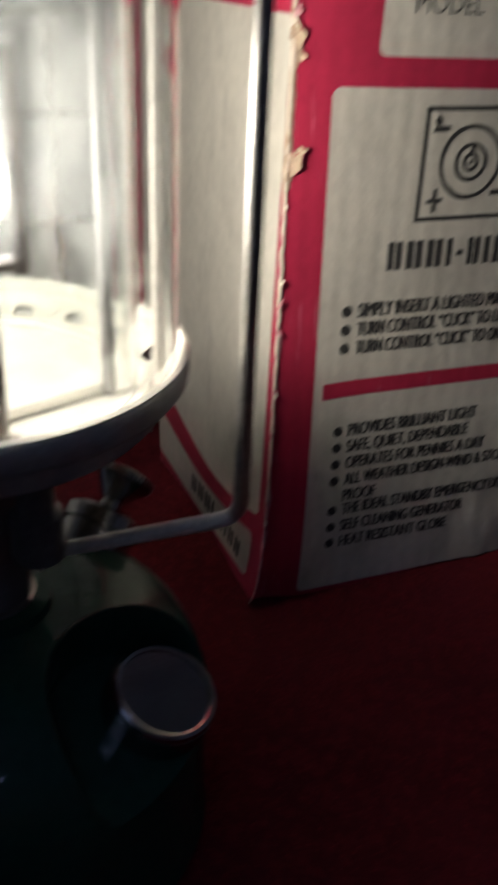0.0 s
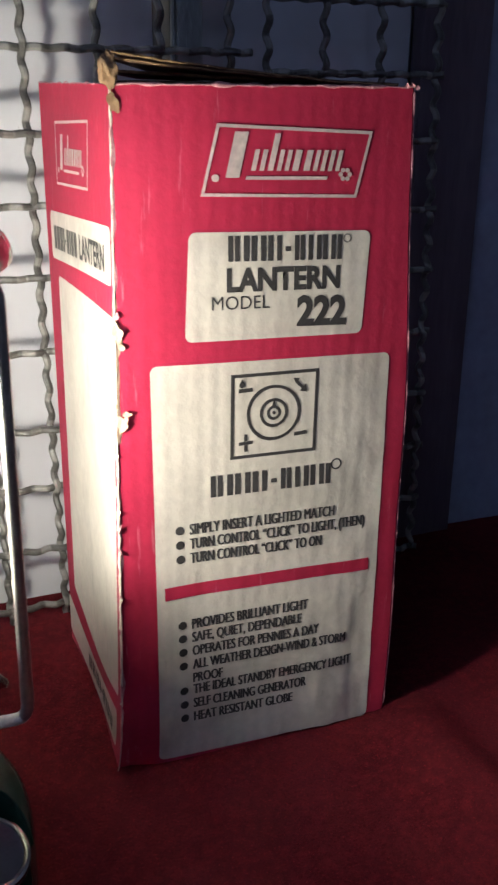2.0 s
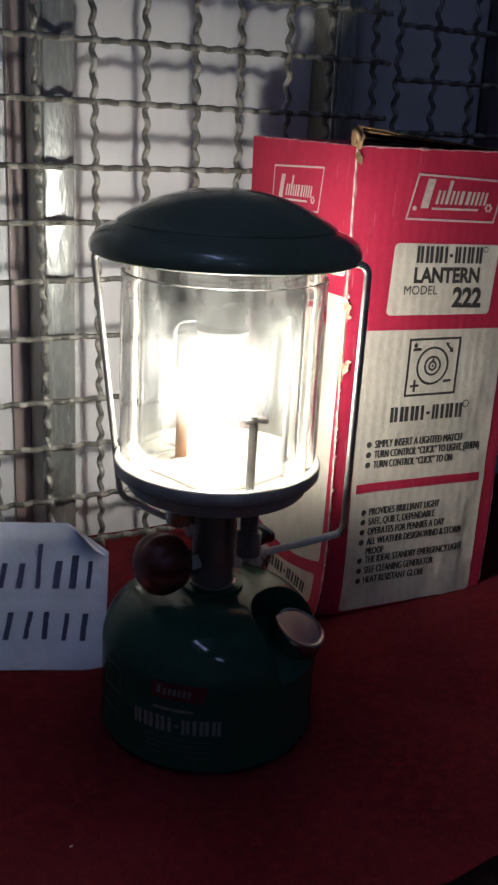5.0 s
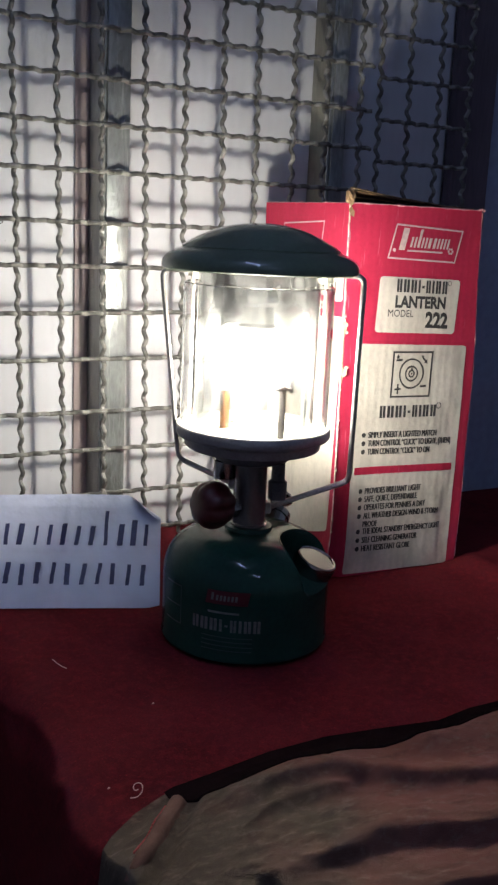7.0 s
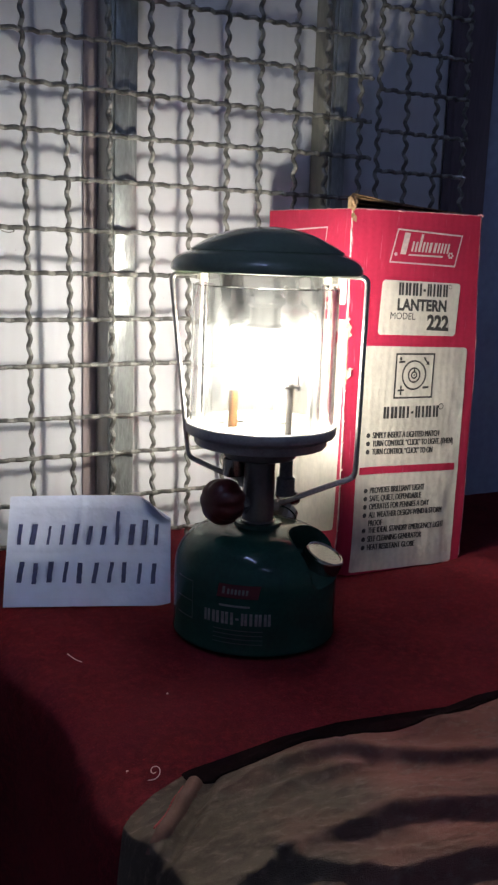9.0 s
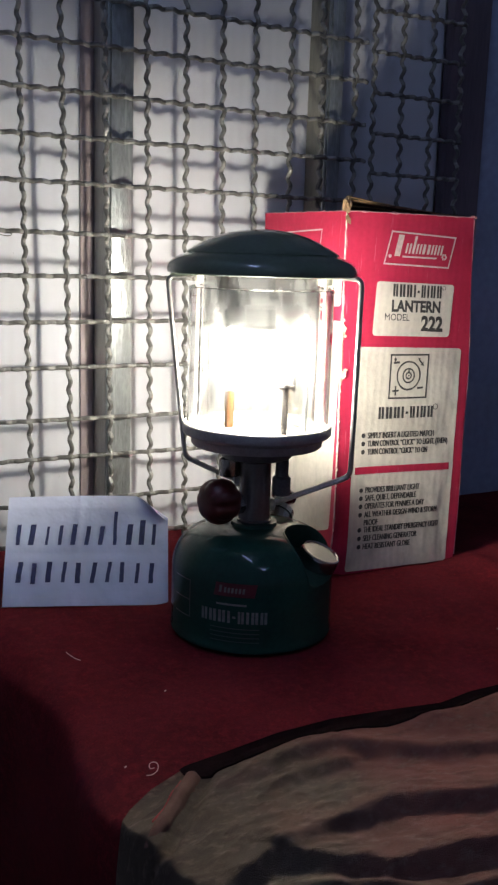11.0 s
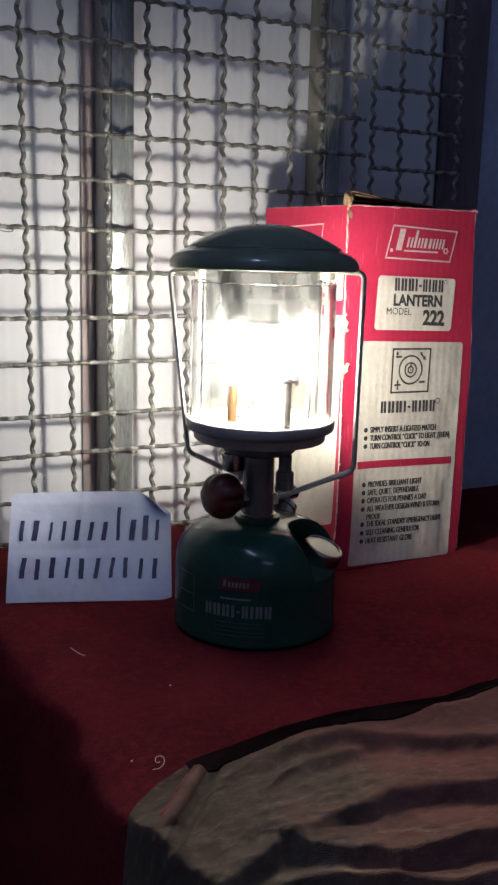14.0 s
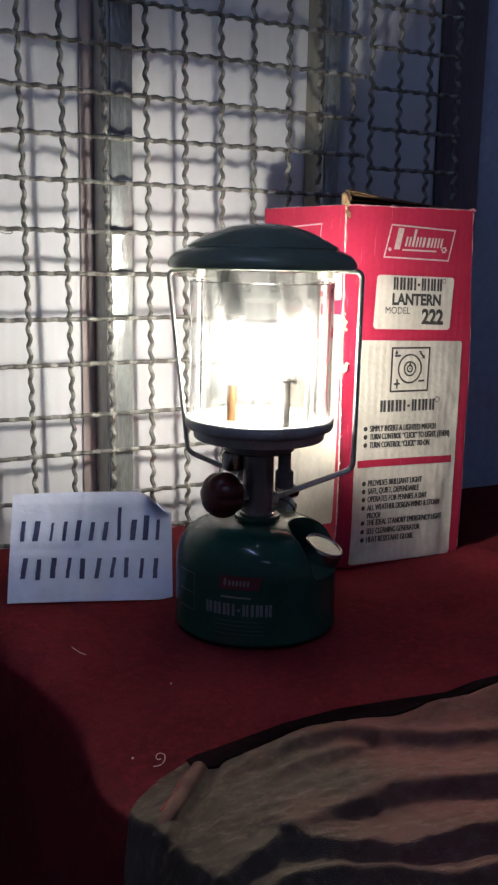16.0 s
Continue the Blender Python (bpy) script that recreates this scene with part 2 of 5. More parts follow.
NECK = material("dark_steel_neck", (0.22, 0.20, 0.19), 0.2, metal=0.5, vary=0.12, scale=60, fine=500, bump=0.05)
RED_KNOB = material("red_plastic", (0.095, 0.013, 0.012), 0.40, vary=0.2, scale=80, fine=500)
WIRE = banded(material("galvanised_wire", (0.135, 0.130, 0.115), 0.48, metal=0.15, vary=0.3, scale=120, fine=500, bump=0.25, tint=(0.065, 0.062, 0.054)), 0.0207, (0.40, 0.39, 0.345), 0.5)
SHEET = material("white_sheet", (0.61, 0.61, 0.62), 0.6, vary=0.03, scale=9, fine=45, spec=0.1)
streaked(SHEET, (0.58, 0.57, 0.56), 0.5, (70, 70, 9), 0.55, 0.75)
streaked(SHEET, (0.30, 0.28, 0.26), 0.7, (230, 230, 230), 0.70, 0.74)
POST = material("weathered_steel_post", (0.36, 0.38, 0.37), 0.33, metal=0.6, vary=0.22, scale=26, fine=130, bump=0.45, stretch=(2, 2, 0.7))
# The unlit post side is lightened to hold the sheet's bounced light.
POST_SIDE = material("grey_post_side", (0.44, 0.425, 0.39), 0.6, vary=0.2, scale=20, fine=200, stretch=(4, 4, 0.5))
POST_BROWN = material("brown_grey_post_side", (0.27, 0.255, 0.205), 0.6, vary=0.2, scale=20, fine=200, stretch=(4, 4, 0.5))
POST_SHADE = material("brown_post_shade", (0.30, 0.235, 0.225), 0.6, vary=0.05, scale=9, fine=120, stretch=(3, 3, 0.4))
CLOTH = material("red_felt_cloth", (0.122, 0.0130, 0.018), 1.0, vary=0.28, scale=14, fine=2100, bump=0.6, spec=0.05)
streaked(POST, (0.62, 0.64, 0.60), 0.6, (240, 240, 14), 0.55, 0.70)
streaked(POST, (0.14, 0.14, 0.12), 0.6, (60, 60, 22), 0.58, 0.70)
streaked(POST_BROWN, (0.15, 0.14, 0.11), 0.7, (60, 60, 10), 0.52, 0.70)
streaked(POST_SIDE, (0.20, 0.19, 0.165), 0.7, (60, 60, 10), 0.52, 0.70)
streaked(CLOTH, (0.21, 0.017, 0.024), 0.5, (160, 160, 160), 0.46, 0.72)
streaked(CLOTH, (0.065, 0.005, 0.008), 0.65, (620, 620, 620), 0.50, 0.66)
streaked(CLOTH, (0.26, 0.022, 0.028), 0.6, (700, 700, 700), 0.56, 0.70)
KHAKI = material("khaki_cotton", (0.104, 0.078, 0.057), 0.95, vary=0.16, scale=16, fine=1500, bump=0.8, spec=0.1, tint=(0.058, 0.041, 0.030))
blended_x(KHAKI, (0.180, 0.070, 0.058), -0.265, -0.160)
streaked(KHAKI, (0.050, 0.030, 0.024), 0.6, (45, 90, 45), 0.50, 0.72)
streaked(KHAKI, (0.21, 0.155, 0.12), 0.5, (120, 190, 120), 0.52, 0.72)
HEM = material("hem_cotton", (0.135, 0.070, 0.054), 0.95, vary=0.14, scale=40, fine=1500, bump=0.5, spec=0.1)
DARK_EDGE = material("dark_edge_strip", (0.0100, 0.0055, 0.006), 1.0, vary=0.2, scale=60, fine=900, bump=0.4, spec=0.0)
STITCH = material("red_stitching", (0.30, 0.035, 0.035), 0.9, vary=0.2, scale=300)
PAPER = material("white_paper", (0.64, 0.67, 0.79), 0.8, vary=0.08, scale=30, fine=45, bump=0.9)
PEN = material("blue_black_pen", (0.03, 0.035, 0.12), 0.6, vary=0.3, scale=300)
WALL = material("pale_wall", (0.80, 0.80, 0.81), 0.85, vary=0.12, scale=4, fine=60, bump=0.1)
BLUE = material("blue_painted_board", (0.33, 0.37, 0.48), 0.7, vary=0.15, scale=8, fine=100)
DARK_STRIP = material("dark_painted_strip", (0.13, 0.10, 0.12), 0.6, vary=0.2, scale=12, fine=120, stretch=(3, 3, 0.4))
FLOOR = material("dark_concrete", (0.12, 0.11, 0.10), 0.8, vary=0.2, scale=6, fine=90, bump=0.2)
WOOD = material("dark_table_wood", (0.10, 0.06, 0.035), 0.5, vary=0.25, scale=10, fine=120, stretch=(1, 8, 8))
LINT = material("pale_lint", (0.62, 0.50, 0.44), 0.9, vary=0.1, scale=200)
GLASS = glass_material("clear_glass")
FROST = frosted_material("sooted_glare_glass")
MANTLE = glow("glowing_mantle", (1.0, 0.955, 0.88), 650.0)
TUBE = glow("blue_white_tube", (0.40, 0.54, 1.0), 45.0)


# ---- building helpers ----
def smooth(ob, angle=40):
    for f in ob.data.polygons:
        f.use_smooth = True
    ob.data.set_sharp_from_angle(angle=radians(angle))
    return ob


def mesh_from(name, verts, faces):
    me = bpy.data.meshes.new(name)
    me.from_pydata([tuple(v) for v in verts], [], faces)
    me.update()
    return me


def part(name, data, mat, parent=None, label="", soft=40):
    if isinstance(data, bmesh.types.BMesh):
        me = bpy.data.meshes.new(name)
        bmesh.ops.recalc_face_normals(data, faces=data.faces)
        data.to_mesh(me)
        data.free()
    else:
        me = data
    me.materials.append(mat)
    ob = new(name, me)
    if parent:
        ob.parent = parent
    if label:
        tagged(ob, label)
    if soft:
        smooth(ob, soft)
    return ob


def thing(name, label, category, at=(0, 0, 0), group="", kind=""):
    ob = new(name)
    ob.empty_display_size = 0.02
    ob.location = at
    return tagged(ob, label, category, group, kind)


def block(x0, x1, y0, y1, z0, z1, bevel=0.0, seg=2):
    bm = bmesh.new()
    bmesh.ops.create_cube(bm, size=1, matrix=Matrix.Translation(((x0 + x1) / 2, (y0 + y1) / 2, (z0 + z1) / 2)) @ Matrix.Diagonal((x1 - x0, y1 - y0, z1 - z0, 1)))
    if bevel:
        bmesh.ops.bevel(bm, geom=bm.edges[:], offset=bevel, segments=seg, profile=0.5, affect="EDGES")
    return bm


def lathe(profile, n=48, closed=False):
    """A turned mesh round z from (radius, height) pairs."""
    verts, faces, rings = [], [], []
    for r, z in profile:
        if r < 1e-6:
            rings.append([len(verts)] * n)
            verts.append((0, 0, z))
        else:
            rings.append(list(range(len(verts), len(verts) + n)))
            verts += [(r * math.cos(TAU * i / n), r * math.sin(TAU * i / n), z) for i in range(n)]
    pairs = list(zip(rings, rings[1:])) + ([(rings[-1], rings[0])] if closed else [])
    for a, b in pairs:
        for i in range(n):
            j = (i + 1) % n
            f = []
            for v in (a[i], a[j], b[j], b[i]):
                if v not in f:
                    f.append(v)
            if len(f) > 2:
                faces.append(f)
    return mesh_from("turned", verts, faces)


def pipe(points, r, sides=10, closed=False, caps=True):
    """A round wire along points; r is one radius or one a point."""
    pts = [Vector(p) for p in points]
    n = len(pts)
    rr = r if isinstance(r, (list, tuple)) else [r] * n
    verts, faces = [], []
    up = None
    for i, p in enumerate(pts):
        a = pts[(i - 1) % n] if closed or i else p
        b = pts[(i + 1) % n] if closed or i < n - 1 else p
        t = (b - a).normalized()
        if up is None:
            up = t.orthogonal().normalized()
        up = (up - t * up.dot(t)).normalized()
        s = t.cross(up)
        verts += [p + rr[i] * (math.cos(TAU * k / sides) * up + math.sin(TAU * k / sides) * s) for k in range(sides)]
    for i in range(n if closed else n - 1):
        j = (i + 1) % n
        for k in range(sides):
            l = (k + 1) % sides
            faces.append((i * sides + k, i * sides + l, j * sides + l, j * sides + k))
    if caps and not closed:
        faces += [tuple(range(sides))[::-1], tuple(range((n - 1) * sides, n * sides))]
    return mesh_from("pipe", verts, faces)


def rounded(points, radius, steps=5):
    """A path with its inner corners rounded."""
    pts = [Vector(p) for p in points]
    out = [pts[0]]
    for a, b, c in zip(pts, pts[1:], pts[2:]):
        u, v = (a - b), (c - b)
        k = min(radius, u.length * 0.45, v.length * 0.45)
        p, q = b + u.normalized() * k, b + v.normalized() * k
        out += [(1 - s) ** 2 * p + 2 * s * (1 - s) * b + s * s * q for s in [i / steps for i in range(steps + 1)]]
    return out + [pts[-1]]


def turned_to(axis, at):
    return Matrix.Translation(at) @ Vector(axis).to_track_quat("Z", "Y").to_matrix().to_4x4()


def placed(ob, m):
    ob.matrix_local = m
    return ob


CAP_HEIGHT = 0.70                     # of the built-in font at size 1


def text_mesh(body, bold=0.0):
    """The flat mesh of a line of capitals in the built-in font, one unit wide and one cap height high."""
    c = bpy.data.curves.new("text", "FONT")
    c.body, c.size, c.offset, c.resolution_u = body, 1.0, bold, 3
    ob = bpy.data.objects.new("text", c)
    scene.collection.objects.link(ob)
    dg = bpy.context.evaluated_depsgraph_get()
    dg.update()
    me = bpy.data.meshes.new_from_object(ob.evaluated_get(dg))
    bpy.data.objects.remove(ob)
    bpy.data.curves.remove(c)
    me.materials.clear()
    co = np.array([v.co[:] for v in me.vertices])
    lo, hi = co.min(0), co.max(0)
    for v in me.vertices:
        v.co.x, v.co.y = (v.co.x - lo[0]) / (hi[0] - lo[0]), (v.co.y + bold) / (CAP_HEIGHT + 2 * bold)
        v.co.z = 0
    return me


def mapped(me, to):
    for v in me.vertices:
        v.co = to(v.co.x, v.co.y)
    me.update()
    return me


def polygons(polys):
    verts, faces = [], []
    for p in polys:
        faces.append(tuple(range(len(verts), len(verts) + len(p))))
        verts += [(x, y, 0) for x, y in p]
    return mesh_from("print", verts, faces)


def ring(cx, cy, rx, ry, w, n=40, wob=0.0):
    verts, faces = [], []
    for i in range(n):
        a = TAU * i / n
        k = 1 + wob * math.sin(3 * a + 1)
        verts += [(cx + rx * k * math.cos(a), cy + ry * k * math.sin(a), 0), (cx + (rx - w) * math.cos(a), cy + (ry - w) * math.sin(a), 0)]
    for i in range(n):
        j = (i + 1) % n
        faces.append((2 * i, 2 * j, 2 * j + 1, 2 * i + 1))
    return mesh_from("ring", verts, faces)


def disc(cx, cy, rx, ry=None, n=20):
    ry = ry or rx
    return [(cx + rx * math.cos(TAU * i / n), cy + ry * math.sin(TAU * i / n)) for i in range(n)]


# ---- the room, closed round the table ----
BACK_Y = 0.2155
# Unseen room shell, its walls kept pale so bounced light lifts the darks.
tagged(part("floor", block(-2.2, 2.0, -3.5, 0.4, -0.80, -0.75), FLOOR), "dark worn concrete floor of the room", "floor", kind="structure")
tagged(part("ceiling", block(-2.2, 2.0, -3.5, 0.4, 1.75, 1.80), WALL), "plain pale ceiling out of view above the table", "ceiling", kind="structure")
tagged(part("wall_south", block(-2.2, 2.0, -3.56, -3.50, -0.80, 1.80), WALL), "plain pale room wall out of view", "wall", kind="structure")
tagged(part("wall_west", block(-2.26, -2.2, -3.56, 0.46, -0.80, 1.80), WALL), "plain pale side wall out of view", "wall", kind="structure")
tagged(part("wall_east", block(2.0, 2.06, -3.56, 0.46, -0.80, 1.80), WALL), "plain pale side wall out of view", "wall", kind="structure")
tagged(part("wall_north", block(-2.2, 2.0, 0.40, 0.46, -0.80, 1.80), WALL), "wall behind the white sheet", "wall", kind="structure")


def white_sheet():
    """Thin sheet with faint upright ribs."""
    n, verts, faces = 900, [], []
    x0, x1 = -1.0, 0.2777
    for i in range(n + 1):
        x = x0 + (x1 - x0) * i / n
        y = BACK_Y + 0.00004 * math.sin(x * TAU / 0.011) + 0.0006 * math.sin(x * 9)
        verts += [(x, y, -0.02), (x, y, 1.1), (x, y + 0.004, -0.02), (x, y + 0.004, 1.1)]
    for i in range(n):
        a, b = 4 * i, 4 * i + 4
        faces += [(a, b, b + 1, a + 1), (a + 3, b + 3, b + 2, a + 2)]
    return mesh_from("sheet", verts, faces)


tagged(part("sheet_panel", white_sheet(), SHEET, soft=60), "white plastic sheet behind the wire mesh", "wall panel", kind="structure")
tagged(part("wall_panel", block(0.3335, 1.2, 0.2085, 0.25, -0.02, 1.1, 0.002), BLUE), "dark blue painted board beside the sheet", "wall panel", kind="structure")


def post(name, x0, x1, y0, y1, label, mat, side):
    th = thing(name, label, "post", ((x0 + x1) / 2, (y0 + y1) / 2, -0.02), group="posts behind the mesh")
    w, d = (x1 - x0) / 2, (y1 - y0) / 2
    bm = block(-w, w, -d, d, 0.0, 1.12, 0.0018, 2)
    part("tube", bm, mat, th)
    # Added thin plate gives the left face its own tone.
    part("side_plate", block(-w - 0.0035, -w - 0.0006, -d + 0.004, d, 0.0, 1.12, 0.0004), side, th)
    part("weld_bead", pipe([(-w - 0.0015, -d + 0.003, z) for z in np.linspace(0.01, 1.1, 60)], [0.0012 + 0.0005 * random.random() for _ in range(60)], 6), mat, th)
    return th


post("steel_post", -0.1495, -0.1265, 0.175, 0.2130, "weathered galvanised steel post behind the wire mesh", POST, POST_SIDE)
post("steel_post", 0.0960, 0.1126, 0.175, 0.2130, "weathered brown-grey steel post behind the wire mesh", POST, POST_BROWN)
# Thin brown strip stands in for the post's soft shadow on the sheet.
wall_strip = part("sheet_strip", block(-0.1675, -0.1534, 0.2112, 0.2138, -0.02, 1.1, 0.001), POST_SHADE)
tagged(wall_strip, "brown strip painting the steel post's shade on the sheet", "wooden strip")
wall_strip = part("sheet_strip", block(0.2780, 0.3330, 0.1985, 0.2135, -0.02, 1.1, 0.001), DARK_STRIP)
tagged(wall_strip, "dark brown painted strip at the sheet's edge", "wooden strip")


# ---- crimped wire mesh ----
PITCH = 0.0413
ROWS_Z = [0.0135, 0.0555, 0.0985, 0.139, 0.186, 0.2294, 0.272, 0.3158, 0.3575, 0.3995, 0.442, 0.484, 0.526, 0.568, 0.610, 0.652]


def crimp(length, phase, half, kind, wire=0.00225, amp=0.0021, sway=0.0006):
    """A crimped wire along x, waving out of its plane with a slight sway in it."""
    n = max(8, int(length / PITCH * 22))
    pts = []
    for i in range(n + 1):
        s = length * i / n
        a = TAU * s / PITCH * 2.5 + phase
        pts.append((s, amp * math.sin(a) * kind, sway * math.sin(a + 0.7) + half * math.sin(s * 9 + phase)))
    return pipe(pts, wire, 8)


def wire_mesh(name, columns, rows, z0, z1, y, label, loose=0.012):
    """columns are the feet of the uprights, which all lean a little."""
    th = thing(name, label, "wire mesh", (columns[0], y, z0), group="wire mesh panels")
    width = columns[-1] - columns[0]
    for c, x in enumerate(columns):
        me = crimp(z1 - z0, math.pi * c + random.uniform(-0.4, 0.4), random.uniform(0, 0.0008), 1)
        ob = part("upright_wire", me, WIRE, th)
        ob.matrix_local = Matrix.Translation((x - columns[0] + random.uniform(-0.0008, 0.0008), 0.0, 0.0)) @ pose(0, 0, 0, 0, -91.1 - random.uniform(-0.15, 0.15), 0)
    for r, z in enumerate(rows):
        me = crimp(width + 2 * loose, math.pi * (r + 1) + random.uniform(-0.4, 0.4), random.uniform(0, 0.0008), -1, amp=0.0022, sway=0.0004)
        ob = part("cross_wire", me, WIRE, th)
        ob.matrix_local = Matrix.Translation((-loose - 0.02 * (z - 0.10), -0.0012, z - z0)) @ pose(0, 0, 0, 0, random.uniform(-0.2, 0.2), 0)
    return th


COLUMNS = [-0.1075 - PITCH * k for k in range(15, 0, -1)] + [-0.1075, -0.0665, -0.0265, 0.0105, 0.0515, 0.0905, 0.1335]
wire_mesh("wire_mesh_panel", COLUMNS, ROWS_Z, 0.004, 0.672, 0.168, "grey crimped wire mesh panel with square openings", 0.012)
wire_mesh("wire_mesh_panel", [0.1600, 0.1990, 0.2390, 0.2800], [z - 0.009 for z in ROWS_Z], 0.004, 0.66, 0.173, "grey crimped wire mesh panel overlapping its neighbour", 0.003)


tie_at = Vector((-0.256, 0.1655, 0.3135))
tie = [tie_at + Vector((0.0045 * math.cos(q) + 0.0010 * q - 0.004, 0.0022 * math.sin(0.9 * q), 0.0020 * math.sin(q) - 0.0004 * q)) for q in [i * 0.4 for i in range(22)]]
tagged(part("tie_wire", pipe(tie, 0.0005, 6), WIRE), "thin twisted tie wire on the crimped mesh", "wire")


# ---- table, cloth ----
table = thing("table", "dark wooden table covered by a red cloth", "table", (0.15, -0.15, -0.75))
part("tabletop", block(-0.448, 0.75, -0.38, 0.355, 0.715, 0.746, 0.008, 3), WOOD, table)
for sx, sy in ((-0.42, -0.34), (0.70, -0.34), (-0.42, 0.30), (0.70, 0.30)):
    part("leg", block(sx - 0.025, sx + 0.025, sy - 0.025, sy + 0.025, 0.0, 0.7145, 0.003), WOOD, table)


def cloth_height(x, y):
    h = 0.0013 * noise.noise((x * 10, y * 14, 0)) - 0.0006 + 0.0004 * noise.noise((x * 60, y * 60, 3))
    # a soft ruck running out from the carton's corner
    q, a = x - 0.1765 - 0.006 * math.sin(y * 35), -(y + 0.004)
    run = min(1.0, max(0.0, (a + 0.020) / 0.03)) * min(1.0, max(0.0, (0.20 - a) / 0.12))
    h += 0.0095 * run * math.exp(-(q / (0.026 if q < 0 else 0.020)) ** 2)
    h += 0.007 * math.exp(-(((x - 0.33) / 0.1) ** 2 + ((y - 0.03) / 0.03) ** 2))
    return h


def tablecloth():
    nx, ny = 260, 200
    x0, x1, y0, y1 = -0.345, 0.92, -0.70, BACK_Y - 0.008
    verts, faces = [], []
    for j in range(ny + 1):
        for i in range(nx + 1):
            u, v = i / nx, j / ny
            x, y = x0 + (x1 - x0) * u, y0 + (y1 - y0) * v
            z = cloth_height(x, y) - 0.001 - 14.0 * min(0.022, max(0.0, -0.293 - x)) ** 2
            # hanging over the table's left and front edges
            edge = -0.315 + 0.004 * math.sin(y * 30)
            if x < edge:
                k = (edge - x)
                z -= k * 9.0 * min(1, k / 0.01)
                x = edge - 0.004 - 0.006 * min(1, k / 0.01) + 0.004 * math.sin(y * 55) * min(1, k / 0.02)
            if y < -0.535:
                k = -0.535 - y
                z -= k * 2.0
                y = -0.535 - 0.008 * min(1, k / 0.02)
            verts.append((x, y, z))
    for j in range(ny):
        for i in range(nx):
            a = j * (nx + 1) + i
            faces.append((a, a + 1, a + nx + 2, a + nx + 1))
    return mesh_from("cloth", verts, faces)


table_cloth = part("tablecloth", tablecloth(), CLOTH, soft=80)
tagged(table_cloth, "dark red felt tablecloth with lint on it", "tablecloth")


# ---- the carton ----
BOX_H = 0.341


def front_edge(z):
    k = z / BOX_H
    blunt = math.exp(-max(0.0, z) / 0.022)
    return 0.0 + 0.0115 * k + 0.0010 * blunt, -0.013 + 0.0230 * k + 0.0160 * blunt


def on_front(x, z, lift=0.0004):
    """A place on the front side; the print sits a little askew on the board."""
    if lift:
        x, z = 1.02 * x + 0.0015 + (0.22 - z) * 0.013, 1.008 * z + 0.0005 - 0.0093 * x
    ex, ey = front_edge(z)
    k = max(0.0, 1 - max(0.0, x - ex) / 0.050)
    # the lower right of the board is crumpled
    soft = min(1.0, max(0.0, (x - 0.075) / 0.04)) * min(1.0, max(0.0, (0.115 - z) / 0.07))
    edge = min(1.0, max(0.0, (x - 0.106) / 0.03)) * min(1.0, max(0.0, (0.222 - z) / 0.03))
    dent = 0.0015 * edge * noise.noise((x * 38, z * 26, 9)) + 0.0006 * edge * noise.noise((x * 90, z * 70, 2)) + 0.0009 * soft * noise.noise((x * 46, z * 34, 6)) + 0.0006 * soft * noise.noise((x * 110, z * 80, 3))
    return Vector((x, ey * k * k - lift + dent, z))


def on_left(s, z, lift=0.0004):
    """s runs from 0 at the front edge to 1 at the rear edge."""
    ex, ey = front_edge(z)
    p, q = Vector((ex, ey, z)), Vector((0.008 + 0.003 * z, 0.143 + 0.026 * z, z))
    out = Vector((-1, -0.03, 0))
    bow = 0.0035 * math.sin(math.pi * s) * (1 - (z / BOX_H)) * -1
    return p.lerp(q, s) + out * (lift + bow)


def carton_body():
    nz, verts, faces = 84, [], []
    cols = []
    for j in range(nz + 1):
        z = BOX_H * j / nz
        ex, ey = front_edge(z)
        col = []
        for s in [1 - 0.05 * i for i in range(20)] + [0.03]:
            col.append(on_left(s, z, 0.0))
        col.append(Vector((ex, ey, z)))
        right = 0.1600 - 0.0065 * (z / BOX_H) + 0.0045 * math.sin(math.pi * z / BOX_H) + 0.0006 * math.sin(z * 40)
        for x in (ex + 0.0016, ex + 0.004, ex + 0.007, ex + 0.011, ex + 0.016, ex + 0.0215, ex + 0.028, ex + 0.035, ex + 0.043, 0.063, *[0.072 + 0.0032 * i for i in range(26)]):
            col.append(on_front(x, z, 0.0))
        col += [Vector((right - 0.002, 0.0, z)), Vector((right, 0.002, z)), Vector((right, 0.07, z)), Vector((right - 0.001, 0.148, z)), Vector((0.07, 0.148, z))]
        cols.append(col)
    ex, ey = front_edge(0.0)
    for v in cols[0]:
        v.z += 0.0040 * max(0.0, 1 - math.hypot(v.x - ex, v.y - ey) / 0.022)
    m = len(cols[0])
    for col in cols:
        verts += col
    for j in range(nz):
        for i in range(m):
            k = (i + 1) % m
            faces.append((j * m + i, j * m + k, (j + 1) * m + k, (j + 1) * m + i))
    faces.append(tuple(range(m))[::-1])
    faces.append(tuple(nz * m + i for i in range(m)))
    return mesh_from("carton", verts, faces)


carton = thing("lantern_carton", "worn red and cream cardboard lantern carton standing on the cloth", "box")
part("body", carton_body(), RED, carton, soft=30)


